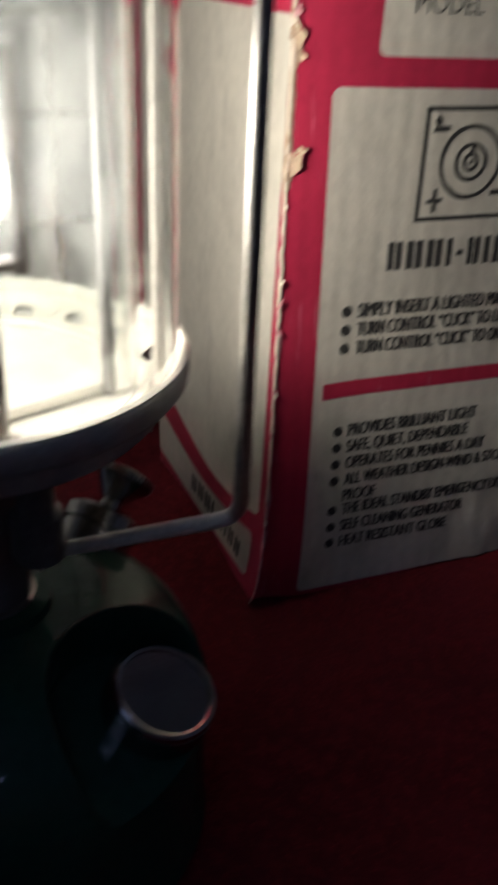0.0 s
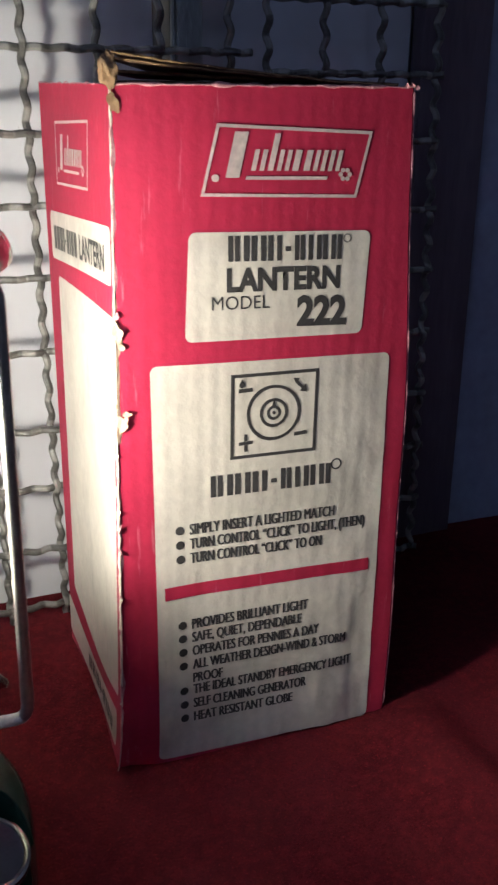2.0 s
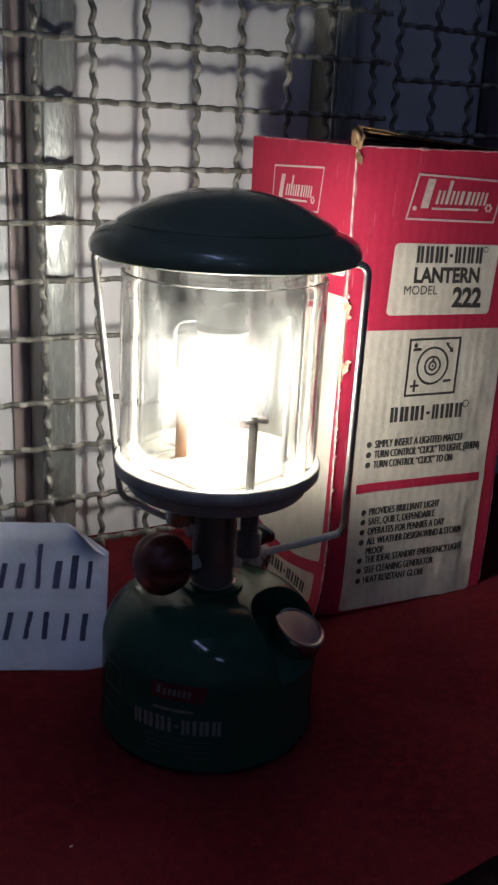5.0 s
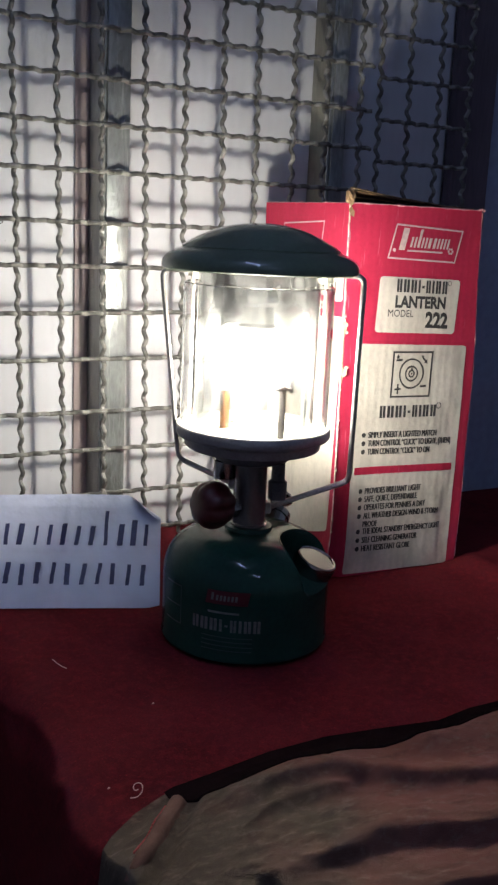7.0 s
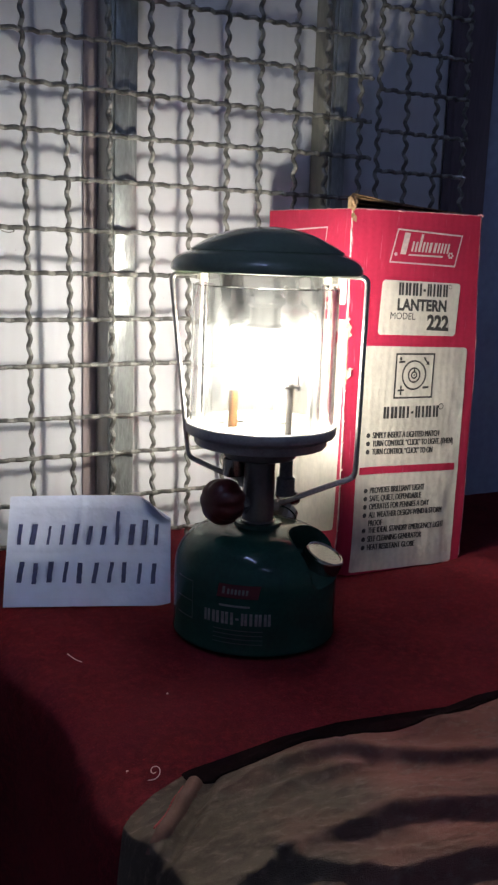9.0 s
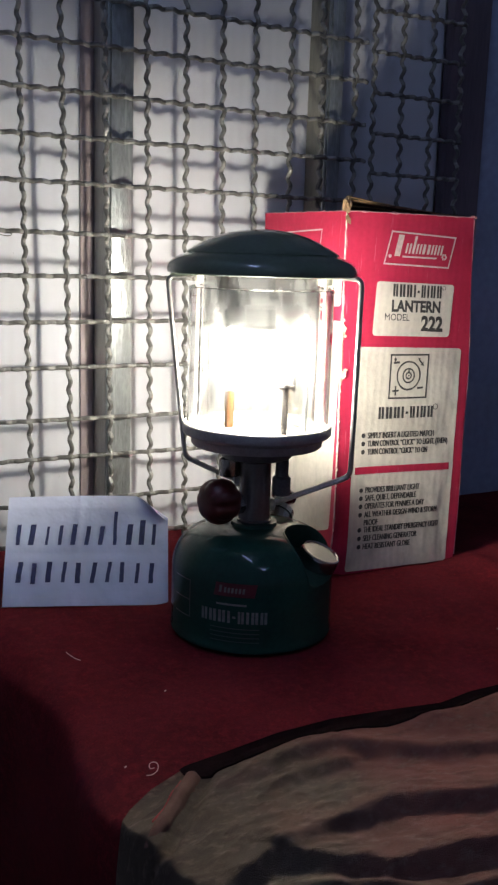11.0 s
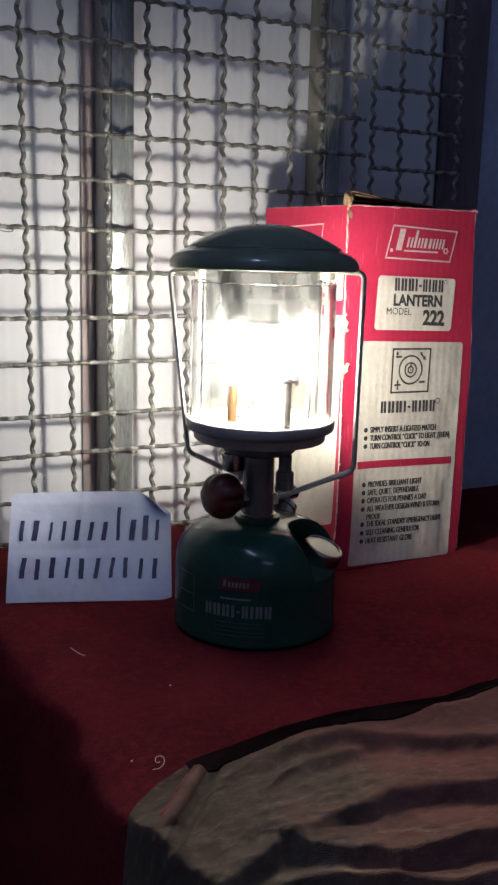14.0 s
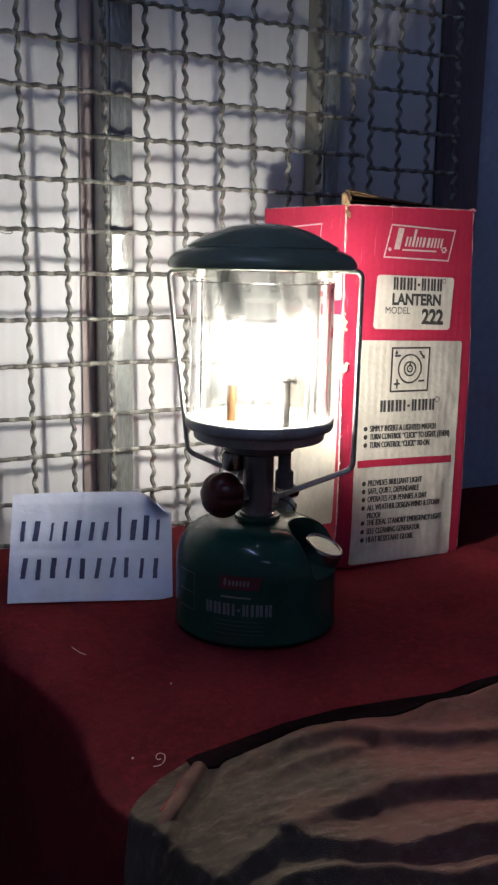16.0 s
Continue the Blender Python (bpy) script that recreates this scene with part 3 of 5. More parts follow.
def print_rect(surface, a0, a1, b0, b1, r0, lift, nx=10, nz=24, aspect=1.0, skew=0.0, dip=0.0, sag=0.0, sag_top=0.0):
    """A rounded rectangle laid on one side of the carton; dip lowers its far end, sag bows its lower edge."""
    verts, faces = [], []
    ends = [r0 * (1 - math.cos(math.pi / 2 * i / 7)) / (b1 - b0) for i in range(8)]
    ts = ends + [ends[-1] + (1 - 2 * ends[-1]) * i / nz for i in range(1, nz)] + [1 - e for e in reversed(ends)]
    nz = len(ts) - 1
    for j, t in enumerate(ts):
        b = b0 + (b1 - b0) * t
        e = min(b - b0, b1 - b)
        cut = r0 - math.sqrt(max(0, r0 * r0 - max(0, r0 - e) ** 2)) if e < r0 else 0.0
        cut *= aspect
        for i in range(nx + 1):
            u = i / nx
            a = a0 + cut + (a1 - a0 - 2 * cut) * u
            verts.append(surface(a + skew * (t - 0.5), b - dip * (a - a0) / (a1 - a0) - (sag * (1 - t) + sag_top * t) * math.sin(math.pi * (a - a0) / (a1 - a0)), lift))
    for j in range(nz):
        for i in range(nx):
            k = j * (nx + 1) + i
            faces.append((k, k + 1, k + nx + 2, k + nx + 1))
    return mesh_from("print", verts, faces)


def frame_outline(surface, quad, w, lift, wide=1.0):
    """Four printed strokes round a quad; wide stretches the upright ones."""
    q = [Vector((x / wide, y)) for x, y in quad]

    def offset(d):
        out = []
        for i in range(4):
            p, a, c = q[i], q[i - 1], q[(i + 1) % 4]
            u, v = (p - a).normalized(), (c - p).normalized()
            n, m = Vector((-u.y, u.x)), Vector((-v.y, v.x))
            k = (n + m).normalized()
            out.append(p + k * (d / k.dot(n)))
        return [(x * wide, y) for x, y in out]
    a, b = offset(w / 2), offset(-w / 2)
    polys, n = [], 10
    for i in range(4):
        j = (i + 1) % 4

        def along(p, q, t):
            return (p[0] + (q[0] - p[0]) * t, p[1] + (q[1] - p[1]) * t)
        for k in range(n):
            polys.append([along(a[i], a[j], k / n), along(a[i], a[j], (k + 1) / n), along(b[i], b[j], (k + 1) / n), along(b[i], b[j], k / n)])
    me = polygons(polys)
    bm = bmesh.new()
    bm.from_mesh(me)
    bmesh.ops.remove_doubles(bm, verts=bm.verts, dist=1e-6)
    bm.to_mesh(me)
    bm.free()
    return mapped(me, lambda x, y: surface(x, y, lift))


def line_box(surface, x0, x1, zl, zr, h, lift):
    """Maps a unit box onto a line of print whose base runs from zl to zr."""
    return lambda u, v: surface(x0 + (x1 - x0) * u, zl + (zr - zl) * u + h * v, lift)


def printed(name, surface, text, x0, x1, zl, zr, h, mat=INK, bold=0.012, lift=0.0005, heavy=0.0):
    """A printed line; heavy strikes it several times side by side for a bolder face."""
    me = text_mesh(text, bold)
    if heavy:
        bm = bmesh.new()
        for k in range(3):
            bm.from_mesh(me)
        n = len(me.vertices)
        for i, v in enumerate(bm.verts):
            k = i // n
            v.co = line_box(surface, x0 + heavy * (k - 1), x1 + heavy * (k - 1), zl, zr, h, lift + 0.00004 * k)(v.co.x, v.co.y)
        bm.to_mesh(me)
        bm.free()
        part(name, me, mat, carton, soft=0)
        return
    part(name, mapped(me, line_box(surface, x0, x1, zl, zr, h, lift)), mat, carton, soft=0)


def name_blocks(surface, x0, x1, zl, zr, h, lift=0.0005, parent=None, mat=INK, widths=(1.0, 1.15, 1.1, 0.42, 0.5, 0.9, 0.42, 1.0, 1.0)):
    """A trade name as plain blocks, one a character, the fifth a dash."""
    gap = 0.34
    total = sum(widths) + gap * (len(widths) - 1)
    u = 0.0
    for i, w in enumerate(widths):
        a, b = u / total, (u + w) / total
        if i == 4:
            polys = [[(a, 0.36), (b, 0.36), (b, 0.56), (a, 0.56)]]
        elif w < 0.6:
            polys = [[(a, 0), (b, 0), (b, 1), (a, 1)]]
        else:
            # two bars to a block, so that it carries about as much ink as the print
            k = 0.43 * (b - a)
            polys = [[(a, 0), (a + k, 0), (a + k, 1), (a, 1)], [(b - k, 0), (b, 0), (b, 1), (b - k, 1)]]
        part("name_block", mapped(polygons(polys), line_box(surface, x0, x1, zl, zr, h, lift)), mat, parent or carton, soft=0)
        u += w + gap


# front side: badge, name label, large panel
badge = [(0.0475, 0.2935), (0.1215, 0.2915), (0.1285, 0.3195), (0.055, 0.3225)]
part("badge_frame", frame_outline(on_front, badge, 0.0014, 0.0004), LOGO, carton, soft=0)


def badge_shapes(surface, ox, oz, sx, sz, tilt):
    """The badge's lettering as plain slanted bars over an underline, with two discs."""
    def slant(x0, x1, z0, z1, k=0.075):
        return [(x0 + k * z0, z0), (x1 + k * z0, z0), (x1 + k * z1, z1), (x0 + k * z1, z1)]
    polys = [slant(0.0, 0.095, 0.10, 1.0)]
    x = 0.165
    for w, top in ((0.090, 0.66), (0.040, 0.98), (0.085, 0.66), (0.125, 0.66), (0.085, 0.66), (0.085, 0.66)):
        if w < 0.05:
            polys.append(slant(x, x + w, 0.24, top))
        else:
            polys += [slant(x, x + 0.36 * w, 0.24, top), slant(x + 0.64 * w, x + w, 0.24, top)]
        x += w + 0.024
    polys.append(slant(0.14, 0.72, 0.06, 0.13))
    polys.append(disc(-0.06, 0.09, 0.026, 0.075))
    polys += [disc(0.86 + 0.034 * math.cos(q), 0.17 + 0.10 * math.sin(q), 0.017, 0.05, 8) for q in [TAU * i / 6 for i in range(6)]]
    me = polygons(polys)
    return mapped(me, lambda u, v: surface(ox + sx * u, oz + sz * v - tilt * u, 0.0004))


part("badge_print", badge_shapes(on_front, 0.0575, 0.2985, 0.068, 0.0215, 0.001), LOGO, carton, soft=0)
part("name_label", print_rect(on_front, 0.0395, 0.1290, 0.2280, 0.2775, 0.0035, 0.0003, dip=0.0018, skew=0.003), CREAM, carton)
name_blocks(on_front, 0.0590, 0.1155, 0.2640, 0.2628, 0.0115)
part("trade_ring", mapped(ring(0, 0, 1, 1, 0.25), lambda u, v: on_front(0.1182 + 0.0021 * u, 0.2725 + 0.0021 * v, 0.0005)), INK, carton, soft=0)
printed("title", on_front, "LANTERN", 0.0582, 0.1150, 0.2500, 0.2490, 0.0113, bold=0.042)
printed("model", on_front, "MODEL", 0.0510, 0.0792, 0.2422, 0.2417, 0.0063, bold=0.0)
printed("model_number", on_front, "222", 0.0930, 0.1190, 0.2320, 0.2310, 0.0150, bold=0.045)
part("front_panel", print_rect(on_front, 0.0198, 0.1425, 0.0025, 0.2180, 0.0035, 0.0003, dip=0.0028, nx=56, nz=90, skew=0.003), CREAM, carton)
# dial drawing
part("dial_frame", frame_outline(on_front, [(0.0600, 0.1690), (0.1035, 0.1685), (0.1045, 0.2095), (0.0608, 0.2100)], 0.0017, 0.0005), INK, carton, soft=0)
for rr, ww in ((0.0142, 0.0017), (0.0074, 0.0016), (0.0037, 0.0015)):
    part("dial_ring", mapped(ring(0.0818, 0.1900, rr, rr, ww, wob=0.012), lambda x, y: on_front(x, y, 0.0005)), INK, carton, soft=0)
dial = [disc(0.0818, 0.1900, 0.0009), [(0.0806, 0.1932), (0.0830, 0.1932), (0.0819, 0.1972)],
        disc(0.0655, 0.2055, 0.0015, 0.0016), [(0.0655 - 0.0005, 0.2065), (0.0655 + 0.0012, 0.2062), (0.0652, 0.2085)], [(0.0636, 0.2015), (0.0708, 0.2018), (0.0707, 0.2038), (0.0637, 0.2036)],
        [(0.0636, 0.1749), (0.0708, 0.1752), (0.0708, 0.1770), (0.0636, 0.1767)], [(0.0663, 0.1715), (0.0681, 0.1715), (0.0681, 0.1750), (0.0663, 0.1749)], [(0.0663, 0.1769), (0.0681, 0.1770), (0.0681, 0.1805), (0.0663, 0.1805)],
        [(0.0925, 0.1768), (0.0995, 0.1772), (0.0995, 0.1792), (0.0925, 0.1788)],
        [(0.0918, 0.2068), (0.0955, 0.2062), (0.0942, 0.2052), (0.0972, 0.2022), (0.0985, 0.2032), (0.0992, 0.1990), (0.0952, 0.1998), (0.0962, 0.2010), (0.0930, 0.2040)]]
for mark in dial:
    part("dial_mark", mapped(polygons([mark]), lambda x, y: on_front(x, y, 0.0006)), INK, carton, soft=0)
name_blocks(on_front, 0.0490, 0.1130, 0.1498, 0.1488, 0.0112)
part("trade_ring", mapped(ring(0, 0, 1, 1, 0.25), lambda u, v: on_front(0.1160 + 0.0030 * u, 0.1590 + 0.0030 * v, 0.0005)), INK, carton, soft=0)
LINES = [(0.1318, 0.0380, 0.1160, 0.1300, "SIMPLY INSERT A LIGHTED MATCH", True), (0.1240, 0.0380, 0.1340, 0.1218, "TURN CONTROL \u201cCLICK\u201d TO LIGHT, (THEN)", True),
         (0.1162, 0.0380, 0.1090, 0.1142, "TURN CONTROL \u201cCLICK\u201d TO ON", True), (0.0790, 0.0380, 0.1020, 0.0778, "PROVIDES BRILLIANT LIGHT", True),
         (0.0712, 0.0380, 0.0985, 0.0699, "SAFE, QUIET, DEPENDABLE", True), (0.0632, 0.0380, 0.1090, 0.0614, "OPERATES FOR PENNIES A DAY", True),
         (0.0550, 0.0380, 0.1250, 0.0530, "ALL WEATHER DESIGN-WIND & STORM", True), (0.0470, 0.0380, 0.0540, 0.0465, "PROOF", False),
         (0.0400, 0.0380, 0.1290, 0.0378, "THE IDEAL STANDBY EMERGENCY LIGHT", True), (0.0315, 0.0380, 0.1020, 0.0296, "SELF CLEANING GENERATOR", True),
         (0.0232, 0.0380, 0.0940, 0.0214, "HEAT RESISTANT GLOBE", True)]
for zl, x0, x1, zr, words, dot in LINES:
    printed("print_line", on_front, words, x0, x1, zl, zr, 0.0058, bold=0.0, heavy=0.0003)
    if dot:
        part("bullet", mapped(polygons([disc(0.0328, zl + 0.0029, 0.0023)]), lambda x, y: on_front(x, y, 0.0005)), INK, carton, soft=0)
part("rule", print_rect(on_front, 0.0240, 0.1372, 0.0980, 0.1050, 0.0002, 0.0005, dip=0.0030, nx=48, nz=4), RED, carton)

# left side: badge, name strip, tall panel, lower strip
part("badge_frame", frame_outline(on_left, [(0.76, 0.2915), (0.30, 0.2945), (0.265, 0.3250), (0.745, 0.3220)], 0.0013, 0.0004, wide=7.0), LOGO, carton, soft=0)
part("badge_print", mapped(badge_shapes(lambda x, z, l: Vector((x, z, 0)), 0, 0, 1, 1, 0), lambda u, v: on_left(0.70 - 0.40 * u, 0.2970 + 0.0195 * v + 0.002 * u, 0.0004)), LOGO, carton, soft=0)
part("name_strip", print_rect(on_left, 0.02, 0.92, 0.2565, 0.2825, 0.0035, 0.0003, aspect=7.0, dip=0.0075), CREAM, carton)
name_blocks(on_left, 0.86, 0.50, 0.2555, 0.2580, 0.0125, 0.0005)
printed("strip_word", on_left, "LANTERN", 0.46, 0.10, 0.2585, 0.2610, 0.0125, bold=0.03, lift=0.0005)
part("side_panel", print_rect(on_left, 0.03, 0.86, 0.0480, 0.2430, 0.0030, 0.0003, aspect=7.0, nx=24, nz=60, dip=0.002, skew=-0.05, sag=0.0135), CREAM, carton)
part("lower_strip", print_rect(on_left, 0.09, 1.0, 0.0090, 0.0355, 0.0035, 0.0003, aspect=7.0, dip=0.002, nx=24, sag=0.006, sag_top=0.0125), CREAM, carton)
name_blocks(on_left, 0.66, 0.17, 0.0080, 0.0118, 0.0098, 0.0006)

# torn paper along the front edge
edge_pts, edge_r = [], []
for k in range(241):
    z = 0.001 + (BOX_H - 0.002) * k / 240
    ex, ey = front_edge(z)
    torn = 1.0 if 0.10 < z < 0.235 else (0.45 if z > 0.2 else 0.12)
    edge_pts.append((ex + 0.0002 + 0.0009 * torn * noise.noise((z * 170, 0, 2)), ey - 0.0001, z))
    edge_r.append((0.00050 if z > 0.06 else 0.0002) + 0.0003 * torn * max(0.0, 0.25 + noise.noise((z * 260, 4, 0))) + 0.0004 * abs(noise.noise((z * 90, 8, 0))))
part("worn_edge", pipe(edge_pts, edge_r, 7), FLUFF, carton, "frayed pale paper along the worn edge", soft=60)


def torn_tab(at, size, turn, mat=None, seed=0.0):
    """A torn flake of board: a ragged outline, curled away from the side."""
    n = 26
    verts, rings = [], 3
    for lay in range(rings + 1):
        for i in range(n):
            a = TAU * i / n
            k = (0.66 + 0.42 * noise.noise((math.cos(a) * 1.4 + seed, math.sin(a) * 1.4, at[2] * 50)) + 0.10 * noise.noise((i * 1.1, seed, 3)))
            q = (1 - lay / rings) if lay < rings else 0.0
            verts.append((size[0] * k * math.cos(a) * (q if lay < rings else 0.05), -0.0003 - 0.0009 * q * max(0, math.cos(a)) - 0.0001 * noise.noise((i * 0.5, lay, seed)), size[1] * k * math.sin(a) * (q if lay < rings else 0.05)))
    faces = [(l * n + i, l * n + (i + 1) % n, (l + 1) * n + (i + 1) % n, (l + 1) * n + i) for l in range(rings) for i in range(n)]
    faces.append(tuple(range(rings * n, rings * n + n)))
    ob = part("torn_flake", mesh_from("flake", verts, faces), mat or FLUFF, carton, soft=50)
    ob.matrix_local = Matrix.Translation(at) @ pose(0, 0, 0, *turn)


def torn_strip(z0, z1, front, back, seed, n=220):
    """A ragged band of bared board along the front edge, wrapping both sides."""
    verts, faces = [], []
    for i in range(n + 1):
        t = i / n
        z = z0 + (z1 - z0) * t
        ends = min(1.0, 9 * t, 9 * (1 - t))
        f = front * ends * max(0.25, 0.62 + 0.9 * noise.noise((z * 75, seed, 0)) + 0.18 * noise.noise((z * 420, seed, 2)))
        g = back * ends * max(0.3, 0.65 + 0.8 * noise.noise((z * 95, seed, 7)) + 0.2 * noise.noise((z * 380, seed, 5)))
        ex, ey = front_edge(z)
        proud = 0.0003 + 0.0004 * ends * max(0.0, 0.4 + noise.noise((z * 160, seed, 9)))
        p, q = on_left(min(1.0, g / 0.14), z, 0.0003), on_front(ex + f, z, 0.0)
        verts += [p, Vector((ex - 0.5 * proud, ey - proud, z)), Vector((ex + 0.55 * f, on_front(ex + 0.55 * f, z, 0.0).y - proud, z)), Vector((q.x, q.y - 0.0001, z))]
    for i in range(n):
        for k in range(3):
            c = 4 * i + k
            faces.append((c, c + 1, c + 5, c + 4))
    return mesh_from("torn", verts, faces)


part("torn_strip", torn_strip(0.180, 0.256, 0.0034, 0.0036, 2.0), BARED, carton, "torn pale paper along the carton's edge", soft=50)
part("torn_strip", torn_strip(0.184, 0.1990, 0.0034, 0.0030, 4.7, 90), BARED, carton, "bared brown board where the print is torn off", soft=50)
part("torn_strip", torn_strip(0.226, 0.244, 0.0030, 0.0020, 6.1, 80), FLUFF, carton, soft=50)
part("torn_strip", torn_strip(0.012, 0.184, 0.0019, 0.0012, 5.0), FRAY, carton, soft=50)
part("torn_strip", torn_strip(0.246, 0.332, 0.0021, 0.0012, 8.0), FRAY, carton, soft=50)


def edge_flake(z, out, size, turn, mat, seed):
    """A flake of torn paper standing off the front edge."""
    ex, ey = front_edge(z)
    torn_tab((ex + out, on_front(ex + out, z, 0.0).y - 0.0006, z), size, turn, mat, seed)


edge_flake(0.1945, 0.0022, (0.0056, 0.0066), (0, 12, -14), BARED, 3.1)
edge_flake(0.1990, 0.0046, (0.0030, 0.0020), (0, -20, -12), BARED, 8.4)
edge_flake(0.2365, 0.0012, (0.0036, 0.0056), (0, -10, -16), BARED, 5.5)
edge_flake(0.2300, 0.0030, (0.0026, 0.0022), (0, 30, -14), BARED, 9.2)
edge_flake(0.2440, 0.0008, (0.0022, 0.0028), (0, 20, -20), FRAY, 1.7)
for k in range(9):
    edge_flake(random.uniform(0.03, 0.33), random.uniform(-0.0002, 0.0005), (random.uniform(0.0005, 0.0010), random.uniform(0.0012, 0.0030)), (0, random.uniform(-25, 25), random.uniform(-15, 0)), FLUFF if k % 3 else FRAY, 20 + k)
ex, ey = front_edge(0.334)
torn_tab((ex + 0.0012, on_front(ex + 0.0012, 0.334, 0).y - 0.0006, 0.334), (0.0040, 0.0060), (0, 6, -7), KRAFT_TORN, 6.6)


# the closed top flaps, bent and standing proud along the front
def top_flap(y0, y1, lift0, lift1, x0, x1, seed, thick=0.0028):
    n, verts, faces = 24, [], []
    for i in range(n + 1):
        u = i / n
        x = x0 + (x1 - x0) * u
        sag = (1 - u) ** 1.4
        z0 = BOX_H + lift0 * sag + 0.0007 * noise.noise((u * 7, seed, 0)) + 0.0006
        z1 = BOX_H + lift1 * sag + 0.0007 * noise.noise((u * 9, seed, 5)) + 0.0006
        xb = x0 + 0.9 * (y1 - y0) + (x1 - x0 - 0.9 * (y1 - y0)) * u
        verts += [(x, y0, z0), (xb, y1, z1), (xb, y1, z1 + thick), (x, y0 - 0.0006, z0 + thick)]
    for i in range(n):
        a, b = 4 * i, 4 * i + 4
        for k in range(4):
            l = (k + 1) % 4
            faces.append((a + k, b + k, b + l, a + l))
    faces += [(0, 1, 2, 3), (4 * n + 3, 4 * n + 2, 4 * n + 1, 4 * n)]
    return mesh_from("flap", verts, faces)


part("flap", top_flap(0.014, 0.146, 0.0, 0.0, 0.0125, 0.151, 1, 0.0008), KRAFT_DARK, carton, soft=30)
for y0, y1, l0, l1, x1, seed, thick in ((0.0170, 0.040, 0.0040, 0.0016, 0.150, 2, 0.0016), (0.0085, 0.034, 0.0088, 0.0050, 0.149, 5, 0.0013), (0.0078, 0.030, 0.0114, 0.0070, 0.142, 3, 0.0012)):
    leaf = part("flap", top_flap(y0, y1, l0, l1, 0.0118, x1, seed, thick), KRAFT_DARK, carton, soft=30)
    # Paler lips paint the lantern's light along the flaps' cut edges.
    lip, lip_r = [], []
    for k in range(121):
        u = k / 120
        z = BOX_H + l0 * (1 - u) ** 1.4 + 0.0007 * noise.noise((u * 7, seed, 0)) + 0.0006 + thick * 0.55
        lip.append((0.0118 + (x1 - 0.0118) * u, y0 - 0.0004, z + 0.0003 * noise.noise((u * 40, seed, 4))))
        lip_r.append(thick * (0.22 + 0.22 * max(0.0, 0.5 + noise.noise((u * 16, seed, 6)))))
    part("board_edge", pipe(lip, lip_r, 7), KRAFT_EDGE, leaf, soft=60)
bm_tab = bmesh.new()
bmesh.ops.create_icosphere(bm_tab, subdivisions=4, radius=1.0)
for v in bm_tab.verts:
    k = 1 + 0.5 * noise.noise(v.co * 1.6) + 0.16 * noise.noise(v.co * 4.5) + 0.05 * noise.noise(v.co * 11)
    v.co = Vector((0.0040 * v.co.x, 0.0036 * v.co.y, 0.0068 * v.co.z)) * k + Vector((0.0115, 0.0095, BOX_H + 0.0062))
part("torn_corner", bm_tab, KRAFT_TORN, carton, "torn brown cardboard corner of the flap", soft=25)
rim, rim_r = [], []
for k in range(181):
    x = 0.013 + 0.139 * k / 180
    rim.append((x, on_front(x, BOX_H, 0).y - 0.0002, BOX_H + 0.0003 + 0.0007 * noise.noise((x * 120, 1, 0))))
    rim_r.append(0.0003 + 0.0013 * max(0.0, noise.noise((x * 95, 6, 0)) + 0.12) + 0.0005 * abs(noise.noise((x * 400, 2, 0))))
part("frayed_rim", pipe(rim, rim_r, 7), FRAY, carton, "frayed pink paper along the upper rim", soft=60)
rim, rim_r = [], []
for k in range(121):
    p = on_left(k / 120, BOX_H, 0)
    rim.append((p.x, p.y, BOX_H + 0.0004 + 0.0008 * noise.noise((p.y * 120, 9, 0))))
    rim_r.append(0.0002 + 0.0009 * max(0.0, noise.noise((p.y * 95, 3, 0))))
part("frayed_rim", pipe(rim, rim_r, 7), FRAY, carton, soft=60)
rim, rim_r = [], []
for k in range(321):
    z = 0.004 + (BOX_H - 0.006) * k / 320
    x = 0.1600 - 0.0065 * (z / BOX_H) + 0.0045 * math.sin(math.pi * z / BOX_H) + 0.0006 * math.sin(z * 40)
    rim.append((x - 0.0008, 0.0006, z))
    rim_r.append(0.0002 + 0.0010 * max(0.0, noise.noise((z * 70, 16, 0)) + 0.08) + 0.0006 * max(0.0, noise.noise((z * 330, 12, 0))))
part("frayed_edge", pipe(rim, rim_r, 7), FRAY, carton, "frayed pale paper along the carton's side edge", soft=60)
for k, (dx, dz) in enumerate(((0.0, 0.0010), (0.0025, 0.0), (-0.0030, 0.0006))):
    torn_tab((0.1515 + dx, -0.0004, BOX_H + dz), (0.0012, 0.0020), (0, random.uniform(-50, 50), 0), FRAY, 40 + k)


# ---- the lantern ----
lantern = thing("lantern", "lit green pressure lantern with a clear glass globe on the cloth", "lantern", (*METAL_A, 0.0))
lantern.scale = (1.018, 1.018, 1.018)
FR = 0.0643
profile = [(0.0, 0.0035), (0.056, 0.0030), (0.0620, 0.0006), (0.0644, 0.0012), (0.0650, 0.0028), (0.0647, 0.0044), (FR, 0.0058)]
profile += [(FR, z) for z in (0.02, 0.03, 0.036, 0.040, 0.044, 0.048, 0.0505)]
for i in range(1, 81):
    a = math.pi / 2 * i / 81
    profile.append((0.020 + (FR - 0.020) * math.cos(a) ** 0.68, 0.0505 + 0.0340 * math.sin(a) ** 0.95))
profile += [(0.0185, 0.0852), (0.0180, 0.0880), (0.0135, 0.0885), (0.0, 0.0885)]
CAP_N = Vector((0.22, -0.34, 0.91)).normalized()
CAP_AT = SIDE * 0.0540 + BACK * -0.0080 + Vector((0, 0, 0.0655))
fount_me = lathe(profile, 360)
